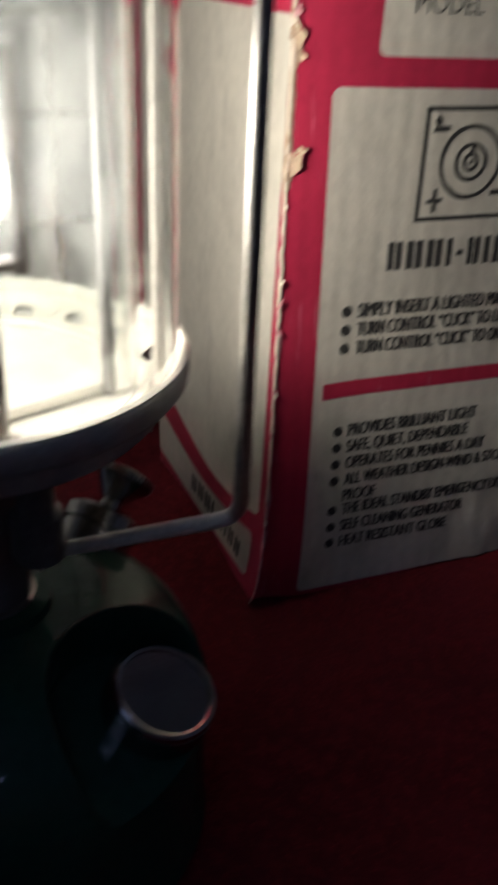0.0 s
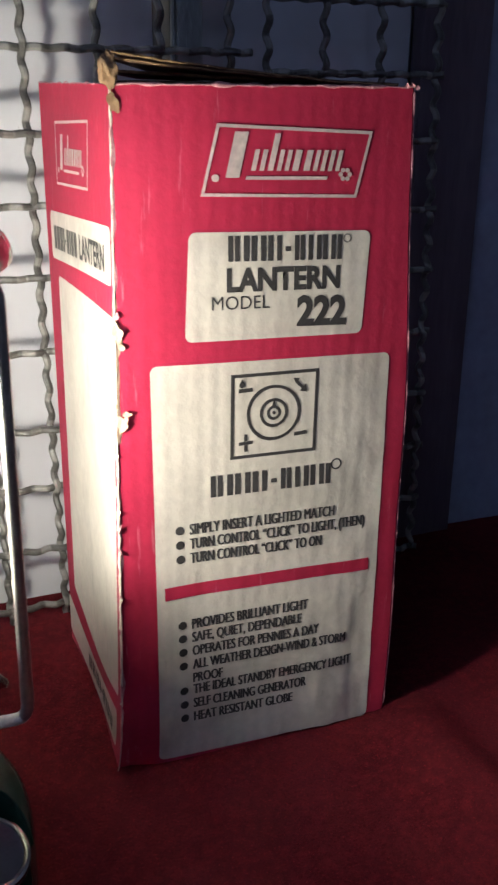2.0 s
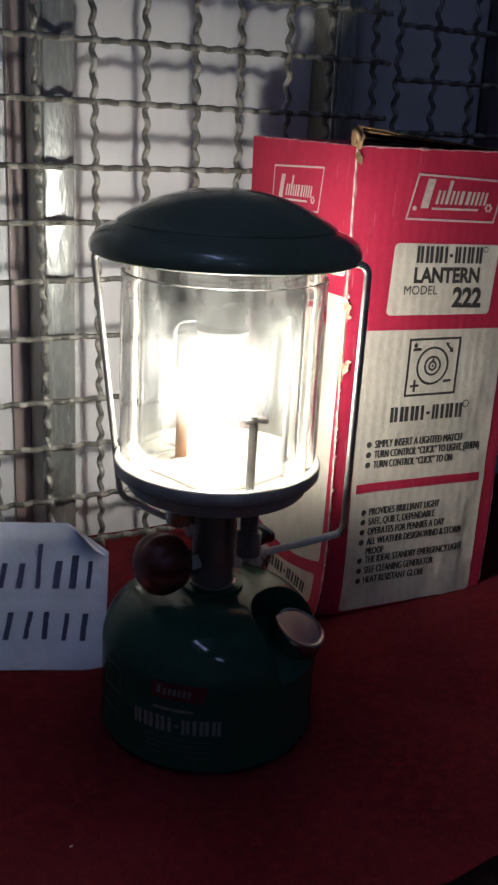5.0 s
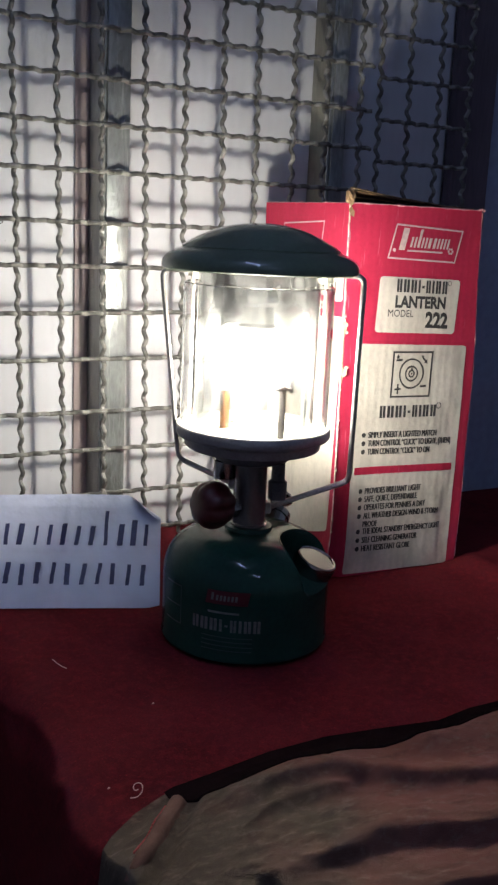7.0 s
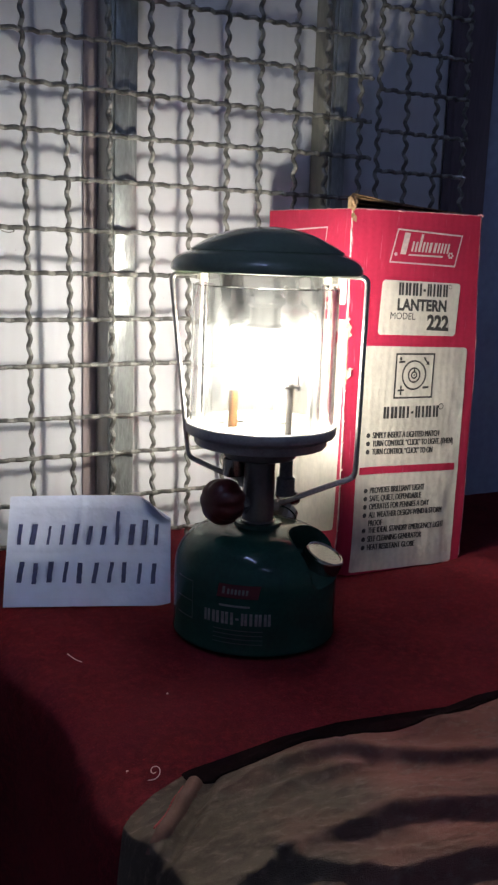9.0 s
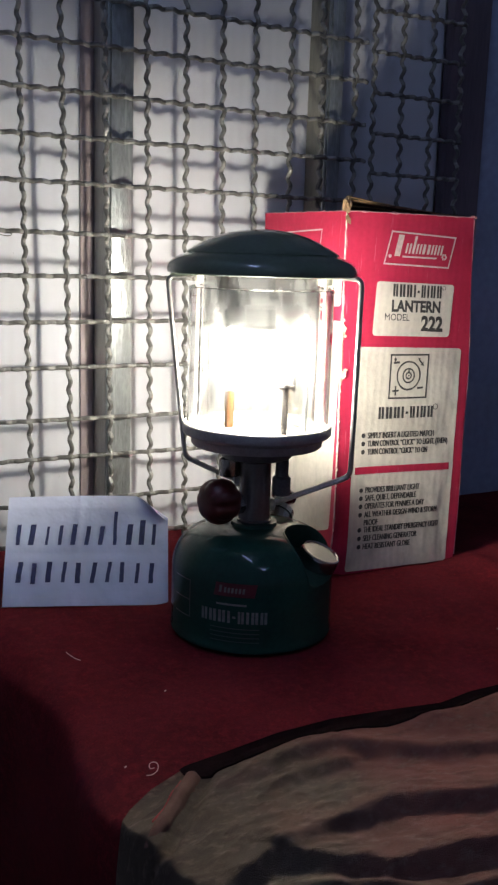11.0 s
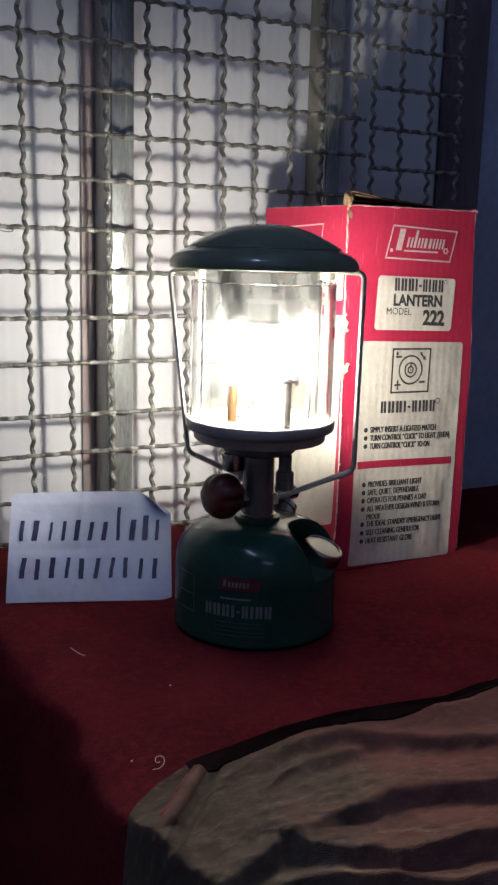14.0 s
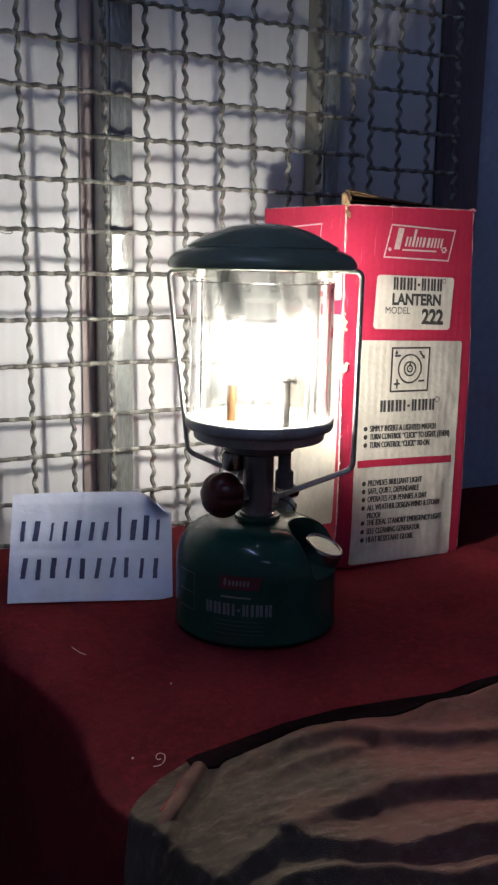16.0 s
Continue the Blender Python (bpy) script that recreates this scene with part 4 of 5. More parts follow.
for v in fount_me.vertices:
    # the round pocket pressed into the shoulder for the filler
    rel = v.co - CAP_AT + BACK * 0.0100 + SIDE * 0.0030
    h = rel.dot(CAP_N)
    off = (rel - CAP_N * h).length
    if v.co.z > 0.02 and off < 0.0325 and h > -0.0120:
        k = min(1.0, (0.0325 - off) / 0.0055)
        v.co -= CAP_N * (h + 0.0120) * k * k * (3 - 2 * k)
fount = part("fount", fount_me, GREEN, lantern, "glossy dark green enamelled fuel fount", soft=35)

# the pocket's pressed rim
pocket = CAP_AT - BACK * 0.0100 - SIDE * 0.0030
across = CAP_N.cross(BACK).normalized()
along = across.cross(CAP_N)
PROFILE_Z, PROFILE_R = [q[1] for q in profile[6:-3]], [q[0] for q in profile[6:-3]]
rim = []
for k in range(181):
    a = TAU * k / 180
    foot = pocket + (across * math.cos(a) + along * math.sin(a)) * 0.0322
    for step in range(700):
        q = foot + CAP_N * (0.035 - 0.0001 * step)
        if math.hypot(q.x, q.y) < np.interp(q.z, PROFILE_Z, PROFILE_R, right=0.0):
            if q.z > 0.052:
                rim.append((k, q))
            break
cutoff = max(range(1, len(rim)), key=lambda i: rim[i][0] - rim[i - 1][0])
ordered = [q for _, q in (rim[cutoff:] + rim[:cutoff] if rim[cutoff][0] - rim[cutoff - 1][0] > 1 else rim)]
part("pocket_rim", pipe(ordered, 0.0007, 8), GREEN, fount)


def on_fount(angle, z, lift=0.0004):
    """Angle in degrees from the lantern's near side towards its right."""
    a = radians(angle)
    d = SIDE * math.sin(a) - BACK * math.cos(a)
    return Vector((d.x * (FR + lift), d.y * (FR + lift), z))


def fount_print(polys, a0, a1, z0, z1, mat, name, lift=0.0004):
    bm = bmesh.new()
    for p in polys:
        bm.faces.new([bm.verts.new((x, y, 0)) for x, y in p])
    for k in range(1, 14):
        geom = bm.verts[:] + bm.edges[:] + bm.faces[:]
        bmesh.ops.bisect_plane(bm, geom=geom, plane_co=(k / 14, 0, 0), plane_no=(1, 0, 0))
    for v in bm.verts:
        v.co = on_fount(a0 + (a1 - a0) * v.co.x, z0 + (z1 - z0) * v.co.y, lift)
    part(name, bm, mat, fount, soft=0)


LABEL_RED = material("faded_red_label", (0.10, 0.014, 0.017), 0.35, vary=0.15, scale=80)
LABEL_PALE = material("faded_pale_print", (0.20, 0.215, 0.205), 0.4, vary=0.25, scale=200)
fount_print([[(0, 0), (0.94, 0), (1, 1), (0.06, 1)]], -26, 4.0, 0.0458, 0.0562, LABEL_RED, "red_badge")
bars = [[(0.08, 0.25), (0.15, 0.25), (0.17, 0.9), (0.10, 0.9)]]
bars += [[(x, 0.25), (x + 0.06, 0.25), (x + 0.075, 0.72), (x + 0.015, 0.72)] for x in (0.22, 0.32, 0.42, 0.52, 0.62, 0.72)]
fount_print(bars, -24, 1, 0.0466, 0.0553, LABEL_PALE, "badge_bars", 0.0008)
fount_print([[(0, 0), (1, 0), (1, 1), (0, 1)]], -24, -3, 0.0388, 0.0404, LABEL_PALE, "small_bar")
u = 0.0
for i, w in enumerate((1.0, 1.15, 1.1, 0.42, 0.5, 0.9, 0.42, 1.0, 1.0)):
    a, b = u / 10.2, (u + w) / 10.2
    if i == 4:
        shapes = [[(a, 0.4), (b, 0.4), (b, 0.58), (a, 0.58)]]
    elif w < 0.6:
        shapes = [[(a, 0), (b, 0), (b, 1), (a, 1)]]
    else:
        k = 0.42 * (b - a)
        shapes = [[(a, 0), (a + k, 0), (a + k, 1), (a, 1)], [(b - k, 0), (b, 0), (b, 1), (b - k, 1)]]
    fount_print(shapes, -35, 11.0, 0.0252, 0.0346, LABEL_PALE, "name_block")
    u += w + 0.34
for i in range(4):
    fount_print([[(0, 0), (1, 0), (1, 1), (0, 1)]], -28, 6, 0.0205 - 0.0034 * i, 0.0212 - 0.0034 * i, material("dim_print", (0.05, 0.08, 0.075), 0.4, vary=0.2) if i == 0 else bpy.data.materials["dim_print"], "print_line")
fount_print([[(0, 0), (1, 0), (1, 0.03), (0, 0.03)], [(0, 0.97), (1, 0.97), (1, 1), (0, 1)], [(0.96, 0.03), (1, 0.03), (1, 0.97), (0.96, 0.97)], [(0, 0.45), (0.96, 0.45), (0.96, 0.48), (0, 0.48)]], -64, -46, 0.022, 0.052, bpy.data.materials["dim_print"], "caution_label")

# filler neck and cap
boss = part("filler_neck", lathe([(0.0, -0.0140), (0.0135, -0.0140), (0.0130, -0.0105), (0.0125, -0.0100), (0.0125, -0.004), (0.0, -0.004)], 40), CHROME, lantern)
placed(boss, turned_to(CAP_N, CAP_AT))
cap_profile = [(0.0, -0.0120), (0.0160, -0.0120), (0.0163, -0.0012), (0.0158, 0.0002), (0.0148, 0.0007), (0.0138, 0.0004), (0.0135, -0.0003), (0.0131, -0.0003), (0.0, -0.0003)]
cap = placed(part("filler_cap", lathe(cap_profile, 64), CAP_METAL, lantern, "worn pale metal filler cap", soft=16), turned_to(CAP_N, CAP_AT))
bm_k = bmesh.new()
for i in range(72):
    bmesh.ops.create_cube(bm_k, size=1, matrix=pose(0, 0, 0, 0, 0, i * 5) @ Matrix.Translation((0.0162, 0, -0.0060)) @ Matrix.Diagonal((0.0006, 0.0007, 0.0085, 1)))
tagged(part("knurling", bm_k, CHROME, cap, soft=0), kind="stuff")

# pump knob at the back right
PUMP_AT = Vector((-0.0700 - METAL_A[0], -0.0300 - METAL_A[1], 0.0860))
PUMP_N = Vector((0.55, 0.45, 0.55)).normalized()
pump = placed(part("pump_cap", lathe([(0, -0.030), (0.0125, -0.030), (0.0125, -0.012), (0.0135, -0.0115), (0.0135, -0.0065), (0.011, -0.005), (0.004, -0.0045), (0.0035, 0.0), (0, 0)], 32), CHROME, lantern), turned_to(PUMP_N, PUMP_AT))
pump_knob = part("pump_knob", lathe([(0, 0.0002), (0.0042, 0.0002), (0.0050, 0.0015), (0.0098, 0.0070), (0.0106, 0.0076), (0.0106, 0.0098), (0.0098, 0.0104), (0, 0.0100)], 48), CHROME, pump)
bm_k = bmesh.new()
for i in range(40):
    bmesh.ops.create_cube(bm_k, size=1, matrix=pose(0, 0, 0, 0, 0, i * 9) @ Matrix.Translation((0.0106, 0, 0.0087)) @ Matrix.Diagonal((0.0008, 0.0008, 0.0021, 1)))
tagged(part("knurling", bm_k, CHROME, pump_knob, soft=0), kind="stuff")

# valve stem, control knob
part("neck", lathe([(0.0, 0.0886), (0.0140, 0.0886), (0.0140, 0.0896), (0.0128, 0.0902), (0.0126, 0.1360), (0.0140, 0.1375), (0.0140, 0.1400), (0, 0.1400)], 40), NECK, lantern)
KN = Vector((-0.985, -0.17, 0.0)).normalized()
knob_rings = [(0.0, 0.0)] + [(0.0180 * math.sin(math.pi * i / 20) ** 0.55, 0.0140 - 0.0140 * math.cos(math.pi * i / 20)) for i in range(1, 20)] + [(0.0, 0.0280)]
knob_me = lathe(knob_rings, 84)
for v in knob_me.vertices:
    rr = math.hypot(v.co.x, v.co.y)
    a = math.atan2(v.co.y, v.co.x)
    k = 1 - 0.08 * (0.5 + 0.5 * math.cos(7 * a)) ** 3 * min(1.0, rr / 0.015)
    v.co.x, v.co.y = v.co.x * k, v.co.y * k
    v.co.x *= 1 + 0.10 * max(0.0, math.cos(a - 0.6)) ** 12
placed(part("control_knob", knob_me, RED_KNOB, lantern, "dark red rounded control knob"), turned_to(KN, Vector((-0.0215, -0.0045, 0.1085))))
placed(part("valve_stem", lathe([(0, 0), (0.0045, 0), (0.0045, 0.018), (0, 0.018)], 20), STEEL, lantern), turned_to(KN, Vector((-0.0100, -0.0020, 0.1035))))
placed(part("stem_nut", lathe([(0, 0), (0.0078, 0), (0.0078, 0.006), (0, 0.006)], 6), CHROME, lantern), turned_to(KN, Vector((-0.0135, -0.0025, 0.1035))))

# burner base below the pan
part("burner_base", lathe([(0, 0.1395), (0.0262, 0.1395), (0.0282, 0.1408), (0.0284, 0.1490), (0.0, 0.1490)], 40), BLACK, lantern)
for s, b, z0, r in ((0.0205, -0.012, 0.1125, 0.0068), (-0.0205, 0.002, 0.1235, 0.0075)):
    p = SIDE * s + BACK * b
    r = r if s > 0 else 0.0080
    nut = part("air_nut", lathe([(0, 0), (r, 0), (r * 1.05, 0.002), (r * 1.05, 0.0135), (r * 0.75, 0.0150), (r * 0.75, 0.0275 if s > 0 else 0.0160), (0, 0.0275 if s > 0 else 0.0160)], 24), BLACK if s > 0 else CHROME, lantern)
    nut.location = (p.x, p.y, z0)
for sg in (1, -1):
    bolt = part("pivot_bolt", lathe([(0, -0.004), (0.0048, -0.004), (0.0048, 0.002), (0.003, 0.003), (0, 0.003)], 12), STEEL, lantern)
    placed(bolt, turned_to(SIDE * sg, SIDE * (0.0140 * sg) + BACK * 0.006 + Vector((0, 0, 0.1000 if sg > 0 else 0.118))))

# pan with a bright inside
HOLES, HOLE_R, HOLE_AT = 18, 0.0030, 0.0505


def pierced(profile, n=384):
    """A turned shell with a ring of round holes, the profile refined where they lie."""
    fine = []
    for (r0, z0), (r1, z1) in zip(profile, profile[1:]):
        fine.append((r0, z0))
        if min(r0, r1) < HOLE_AT + 0.004 and max(r0, r1) > HOLE_AT - 0.004:
            k = max(1, int(abs(r1 - r0) / 0.0006))
            fine += [(r0 + (r1 - r0) * i / k, z0 + (z1 - z0) * i / k) for i in range(1, k)]
    fine.append(profile[-1])
    bm = bmesh.new()
    bm.from_mesh(lathe(fine, n))
    step = TAU / HOLES

    def off(co):
        a = math.atan2(co.y, co.x)
        c = round(a / step) * step
        centre = Vector((HOLE_AT * math.cos(c), HOLE_AT * math.sin(c), 0))
        return Vector((co.x, co.y, 0)) - centre
    gone = [f for f in bm.faces if f.calc_center_median().z < 0.1598 and off(f.calc_center_median()).length < HOLE_R]
    bmesh.ops.delete(bm, geom=gone, context="FACES")
    for v in bm.verts:
        if v.is_boundary and v.co.z < 0.1598:
            d = off(v.co)
            if 0 < d.length < 2 * HOLE_R:
                v.co += d * (HOLE_R / d.length - 1)
    return bm


pan = part("pan", lathe([(0.0, 0.1492), (0.0440, 0.1492), (0.0500, 0.1498), (0.0513, 0.1512), (0.0517, 0.1556), (0.0526, 0.1570), (0.0570, 0.1586), (0.0582, 0.1602), (0.0584, 0.1656), (0.0578, 0.1665), (0.0570, 0.1667), (0.0562, 0.1657)], 96), PAN, lantern, "grey stepped pan under the globe")
part("pan_lining", pierced([(0.0578, 0.16685), (0.0566, 0.1674), (0.0555, 0.1662), (0.0553, 0.1632), (0.0525, 0.1600), (0.0495, 0.1578), (0.0440, 0.1572), (0.0, 0.1570)]), ENAMEL, pan, "pale bright pierced inside of the pan")

plate = part("burner_plate", block(-0.0270, 0.0270, -0.0270, 0.0270, 0.1574, 0.1606, 0.0012), ENAMEL, lantern, "pale square burner plate in the pan")
plate.rotation_euler = (0, 0, radians(18))
part("glass_seat", lathe([(0.0420, 0.1574), (0.0475, 0.1574), (0.0475, 0.1588), (0.0456, 0.1594), (0.0456, 0.1580), (0.0420, 0.1580)], 64, closed=True), ENAMEL, lantern)

# globe, inner glass, posts, burner tubes, mantles
globe = part("globe", lathe([(0.0540, 0.1645), (0.0546, 0.1640), (0.0552, 0.1645), (0.0556, 0.185), (0.0556, 0.255), (0.0552, 0.2665), (0.0556, 0.2690), (0.0553, 0.2708), (0.0540, 0.2712), (0.0530, 0.2702), (0.0530, 0.2680), (0.0534, 0.2655), (0.0538, 0.255), (0.0538, 0.185)], 96, closed=True), GLASS, lantern, "clear heat-resistant glass globe")
globe.visible_shadow = False
inner = part("inner_glass", lathe([(0.0436, 0.1584), (0.0450, 0.1584), (0.0450, 0.2795), (0.0436, 0.2795)], 96, closed=True), GLASS, lantern, "sooted inner glass cylinder")
inner.visible_shadow = False
part("soot_glare_film", lathe([(0.0431, 0.1590), (0.0431, 0.2790)], 96), FROST, inner, "grey soot film inside the glass, also carrying the mantle's glare")
part("collar", lathe([(0.0480, 0.2800), (0.0490, 0.2800), (0.0490, 0.2835), (0.0300, 0.2845), (0.0300, 0.2835), (0.0480, 0.2825)], 64, closed=True), CHROME, lantern)
for ang in (98, 262):
    a = radians(ang)
    d = SIDE * math.sin(a) - BACK * math.cos(a)
    part("upright", pipe([d * 0.0500 + Vector((0, 0, 0.158)), d * 0.0500 + Vector((0, 0, 0.2830))], 0.0016, 8), STEEL, lantern)
# brass feed tube with a bent shield over it, and a slim rod with its bracket
p = SIDE * -0.0226 + BACK * 0.0167
tube = part("burner_tube", lathe([(0, 0.1572), (0.0064, 0.1572), (0.0064, 0.1586), (0.0037, 0.1592), (0.0037, 0.1900), (0.0, 0.1900)], 28), BRASS, lantern, "heat-stained brass feed tube")
tube.location = (p.x, p.y, 0)
part("tube_clip", block(-0.0068, 0.0068, -0.0050, 0.0050, 0.1900, 0.1945, 0.0008), BLACK, tube)
shield = [(-0.0062, 0.0, 0.1946), (-0.0062, 0.0, 0.2360), (-0.0030, 0.0, 0.2400), (0.0060, 0.0, 0.2400)]
part("shield_wire", pipe(rounded(shield, 0.004), 0.0011, 8), BLACK, tube)
p = SIDE * 0.0198 + BACK * -0.0316
rod = part("generator_rod", lathe([(0, 0.1572), (0.0052, 0.1572), (0.0052, 0.1580), (0.0025, 0.1586), (0.0025, 0.1720), (0.0024, 0.1725), (0.0024, 0.2020), (0.0, 0.2020)], 24), SCORCHED, lantern, "heat-darkened slim steel rod")
rod.location = (p.x, p.y, 0)
part("rod_bracket", block(-0.0058, 0.0068, -0.0030, 0.0030, 0.1985, 0.2005, 0.0004), SCORCHED, rod)
part("shield_plate", block(0.0068, 0.0100, 0.0020, 0.0032, 0.1960, 0.2420, 0.0003), SCORCHED, rod)
loop_at = SIDE * 0.0375 + BACK * 0.0010
part("vent_loop", pipe(rounded([loop_at + Vector((0, 0, 0.158)), loop_at + Vector((0, 0, 0.2500)), loop_at - SIDE * 0.004 + Vector((0, 0, 0.2520))], 0.0030), 0.0018, 10), BLACK, lantern)
part("burner_cap", lathe([(0, 0.2310), (0.0080, 0.2310), (0.0110, 0.2330), (0.0150, 0.2405), (0.0120, 0.2430), (0.0115, 0.2560), (0.0150, 0.2600), (0.0150, 0.2660), (0.0105, 0.2680), (0.0105, 0.2840), (0, 0.2840)], 36), SOOTED, lantern, "soot-grey burner cap")
prof = [(0.0, 0.1940)]
for i in range(1, 14):
    k = i / 14
    prof.append((0.0138 * math.sin(math.pi * k) ** 0.6 * (1 - 0.25 * k) + 0.001, 0.1940 + 0.0300 * k))
prof += [(0.004, 0.2245), (0.004, 0.2312)]
part("mantle", lathe(prof, 32), MANTLE, lantern, "glowing white gas mantle").location = SIDE * 0.0022

# ventilator hood
hood = [(0.0300, 0.2848), (0.0600, 0.2838), (0.0690, 0.2812), (0.0708, 0.2804), (0.0719, 0.2812), (0.0723, 0.2834), (0.0718, 0.2860), (0.0701, 0.2890), (0.0672, 0.2915), (0.0632, 0.2936), (0.0595, 0.2950), (0.0581, 0.2955), (0.0577, 0.2961), (0.0579, 0.2967)]
for i in range(0, 15):
    r = 0.0575 * (1 - i / 14)
    hood.append((r, 0.2972 + 0.0172 * (1 - (r / 0.0575) ** 2.2)))
part("ventilator_hood", lathe(hood, 96), GREEN_DARK, lantern, "glossy very dark green domed hood")

# bail
BAIL = (SIDE - BACK * 0.11).normalized()
left = [BAIL * -0.0500 + Vector((0, 0, 0.2790)), BAIL * -0.0730 + Vector((0, 0, 0.2775)), BAIL * -0.0565 + Vector((0, 0, 0.1360)), SIDE * -0.0140 + BACK * 0.006 + Vector((0, 0, 0.1180))]
right = [BAIL * 0.0500 + Vector((0, 0, 0.2808)), BAIL * 0.0755 + Vector((0, 0, 0.2800)), BAIL * 0.0745 + Vector((0, 0, 0.1280)), SIDE * 0.0140 + BACK * 0.006 + Vector((0, 0, 0.1000))]
def cut(path, z):
    k = next(i for i, p in enumerate(path) if i > 8 and p.z < z)
    return path[:k + 1], path[k:]


# Lower arms get a paler steel that stands in for bounced light.
upper, lower = cut(rounded(left, 0.006), 0.1340)
part("bail", pipe(upper, 0.0019, 12), BAIL_STEEL, lantern, "polished bent steel wire bail")
part("bail_arm", pipe(lower, 0.0020, 12), STEEL, lantern, "lower arm of the bail, paler steel for bounced light")
upper, lower = cut(rounded(right, 0.006), 0.1290)
part("bail", pipe(upper, 0.0021, 12), BAIL_STEEL, lantern, "polished bent steel wire bail")
part("bail_arm", pipe(lower, 0.0022, 12), STEEL, lantern, "lower arm of the bail, paler steel for bounced light")
for sg in (1, -1):
    p = BAIL * (0.0490 * sg)
    lug = part("bail_lug", block(-0.003, 0.003, -0.004, 0.004, 0.2740, 0.2832, 0.0006), STEEL, lantern)
    lug.location = (p.x, p.y, 0)


# ---- note card leaning behind the lantern ----
note = thing("paper_note", "creased white paper note with pen strokes leaning behind the lantern", "note")
NB0, NB1 = Vector((-0.2955, 0.0450, 0.0015)), Vector((-0.1665, -0.0070, 0.0015))
NU = (NB1 - NB0).normalized()
NW = Vector((0.372, 0.928, 0.0))
LEAN_DEG = 33.0
NV = (NW * math.sin(radians(LEAN_DEG)) + Vector((0, 0, 1)) * math.cos(radians(LEAN_DEG))).normalized()
NN = NU.cross(NV)
NWID, NHEI = 0.1400, 0.0985


def on_note(u, v, lift=0.0):
    k = v * v * 0.004 * math.sin(u * 3.0) + 0.0015 * math.sin(v * 5 + u * 2)
    k += 0.0007 * math.exp(-((u - 0.42 - 0.03 * v) / 0.020) ** 2) - 0.0010 * max(0.0, 1 - abs(v - 0.47) / 0.06) * (0.6 + 0.4 * math.sin(u * 4))
    k -= 0.16 * NHEI * max(0.0, v - 0.90 + 0.02 * u)
    return NB0 + NU * (u * NWID + 0.001 * v) + NV * (v * NHEI) + NN * (lift + k)


def note_sheet():
    n, verts, faces = 64, [], []
    for s in (0.0, -0.0004):
        for j in range(n + 1):
            for i in range(n + 1):
                u, v = i / n, j / n
                p = on_note(u, v, s)
                # the folded upper right corner curls back
                d = (u - 0.80) + (v - 0.74)
                if d > 0.26:
                    k = d - 0.26
                    p = p - NN * (k * 0.10) - NU * (k * 0.045) - NV * (k * 0.055)
                d2 = (u - 0.82) - (v - 0.02)
                if d2 > 0.1:
                    p = p + NV * (d2 - 0.1) ** 2 * 0.25
                verts.append(p)
    m = (n + 1) ** 2
    for j in range(n):
        for i in range(n):
            a = j * (n + 1) + i
            faces += [(a, a + 1, a + n + 2, a + n + 1), (m + a + n + 1, m + a + n + 2, m + a + 1, m + a)]
    return mesh_from("note", verts, faces)


part("sheet", note_sheet(), PAPER, note, soft=60)
fold_v = [on_note(0.815, 0.985, 0.0008), on_note(0.985, 0.775, 0.0008), on_note(0.935, 0.80, 0.009), on_note(0.865, 0.90, 0.012), on_note(0.815, 0.985, 0.0002), on_note(0.985, 0.775, 0.0002), on_note(0.935, 0.80, 0.0086), on_note(0.865, 0.90, 0.0116)]
part("folded_corner", mesh_from("fold", fold_v, [(0, 1, 2, 3), (7, 6, 5, 4), (0, 3, 7, 4), (3, 2, 6, 7), (2, 1, 5, 6), (1, 0, 4, 5)]), PAPER, note, soft=0)
def pen_stroke(x, z, w, h):
    """A hand-drawn bar: uneven sides and a slight slant."""
    slant, n, k = random.uniform(0.004, 0.020), 6, random.uniform(0, 9)
    side = [(x + slant * i / n + 0.003 * noise.noise((i * 0.7, k, 0)), z + h * i / n) for i in range(n + 1)]
    return [(p - w / 2, q) for p, q in side] + [(p + w / 2 + 0.002 * noise.noise((i, k, 4)), q) for i, (p, q) in reversed(list(enumerate(side)))]


bars = []
for x, w, h in ((0.070, 0.024, 1), (0.150, 0.034, 1), (0.245, 0.016, 0.9), (0.325, 0.022, 0.95), (0.405, 0.030, 1.0), (0.49, 0.026, 0.9), (0.575, 0.028, 0.9), (0.665, 0.022, 1.6), (0.75, 0.034, 1.0), (0.83, 0.034, 1.2), (0.905, 0.022, 1)):
    bars.append(pen_stroke(x, 0.545, w, 0.19 * h))
for i in range(10):
    bars.append(pen_stroke(0.085 + i * 0.0895, 0.20 + random.uniform(-0.01, 0.01), random.uniform(0.022, 0.032), 0.185))
for bar in bars:
    part("pen_bar", mapped(polygons([bar]), lambda u, v: on_note(u, v, 0.0006)), PEN, note, soft=0)


# ---- garment heaped at the front of the table ----
EDGE = ((-0.350, -0.345), (-0.337, -0.316), (-0.326, -0.296), (-0.313, -0.282), (-0.294, -0.268), (-0.266, -0.255), (-0.238, -0.251), (-0.196, -0.244), (-0.153, -0.243), (-0.112, -0.249), (-0.072, -0.256), (-0.041, -0.251), (0.200, -0.255))
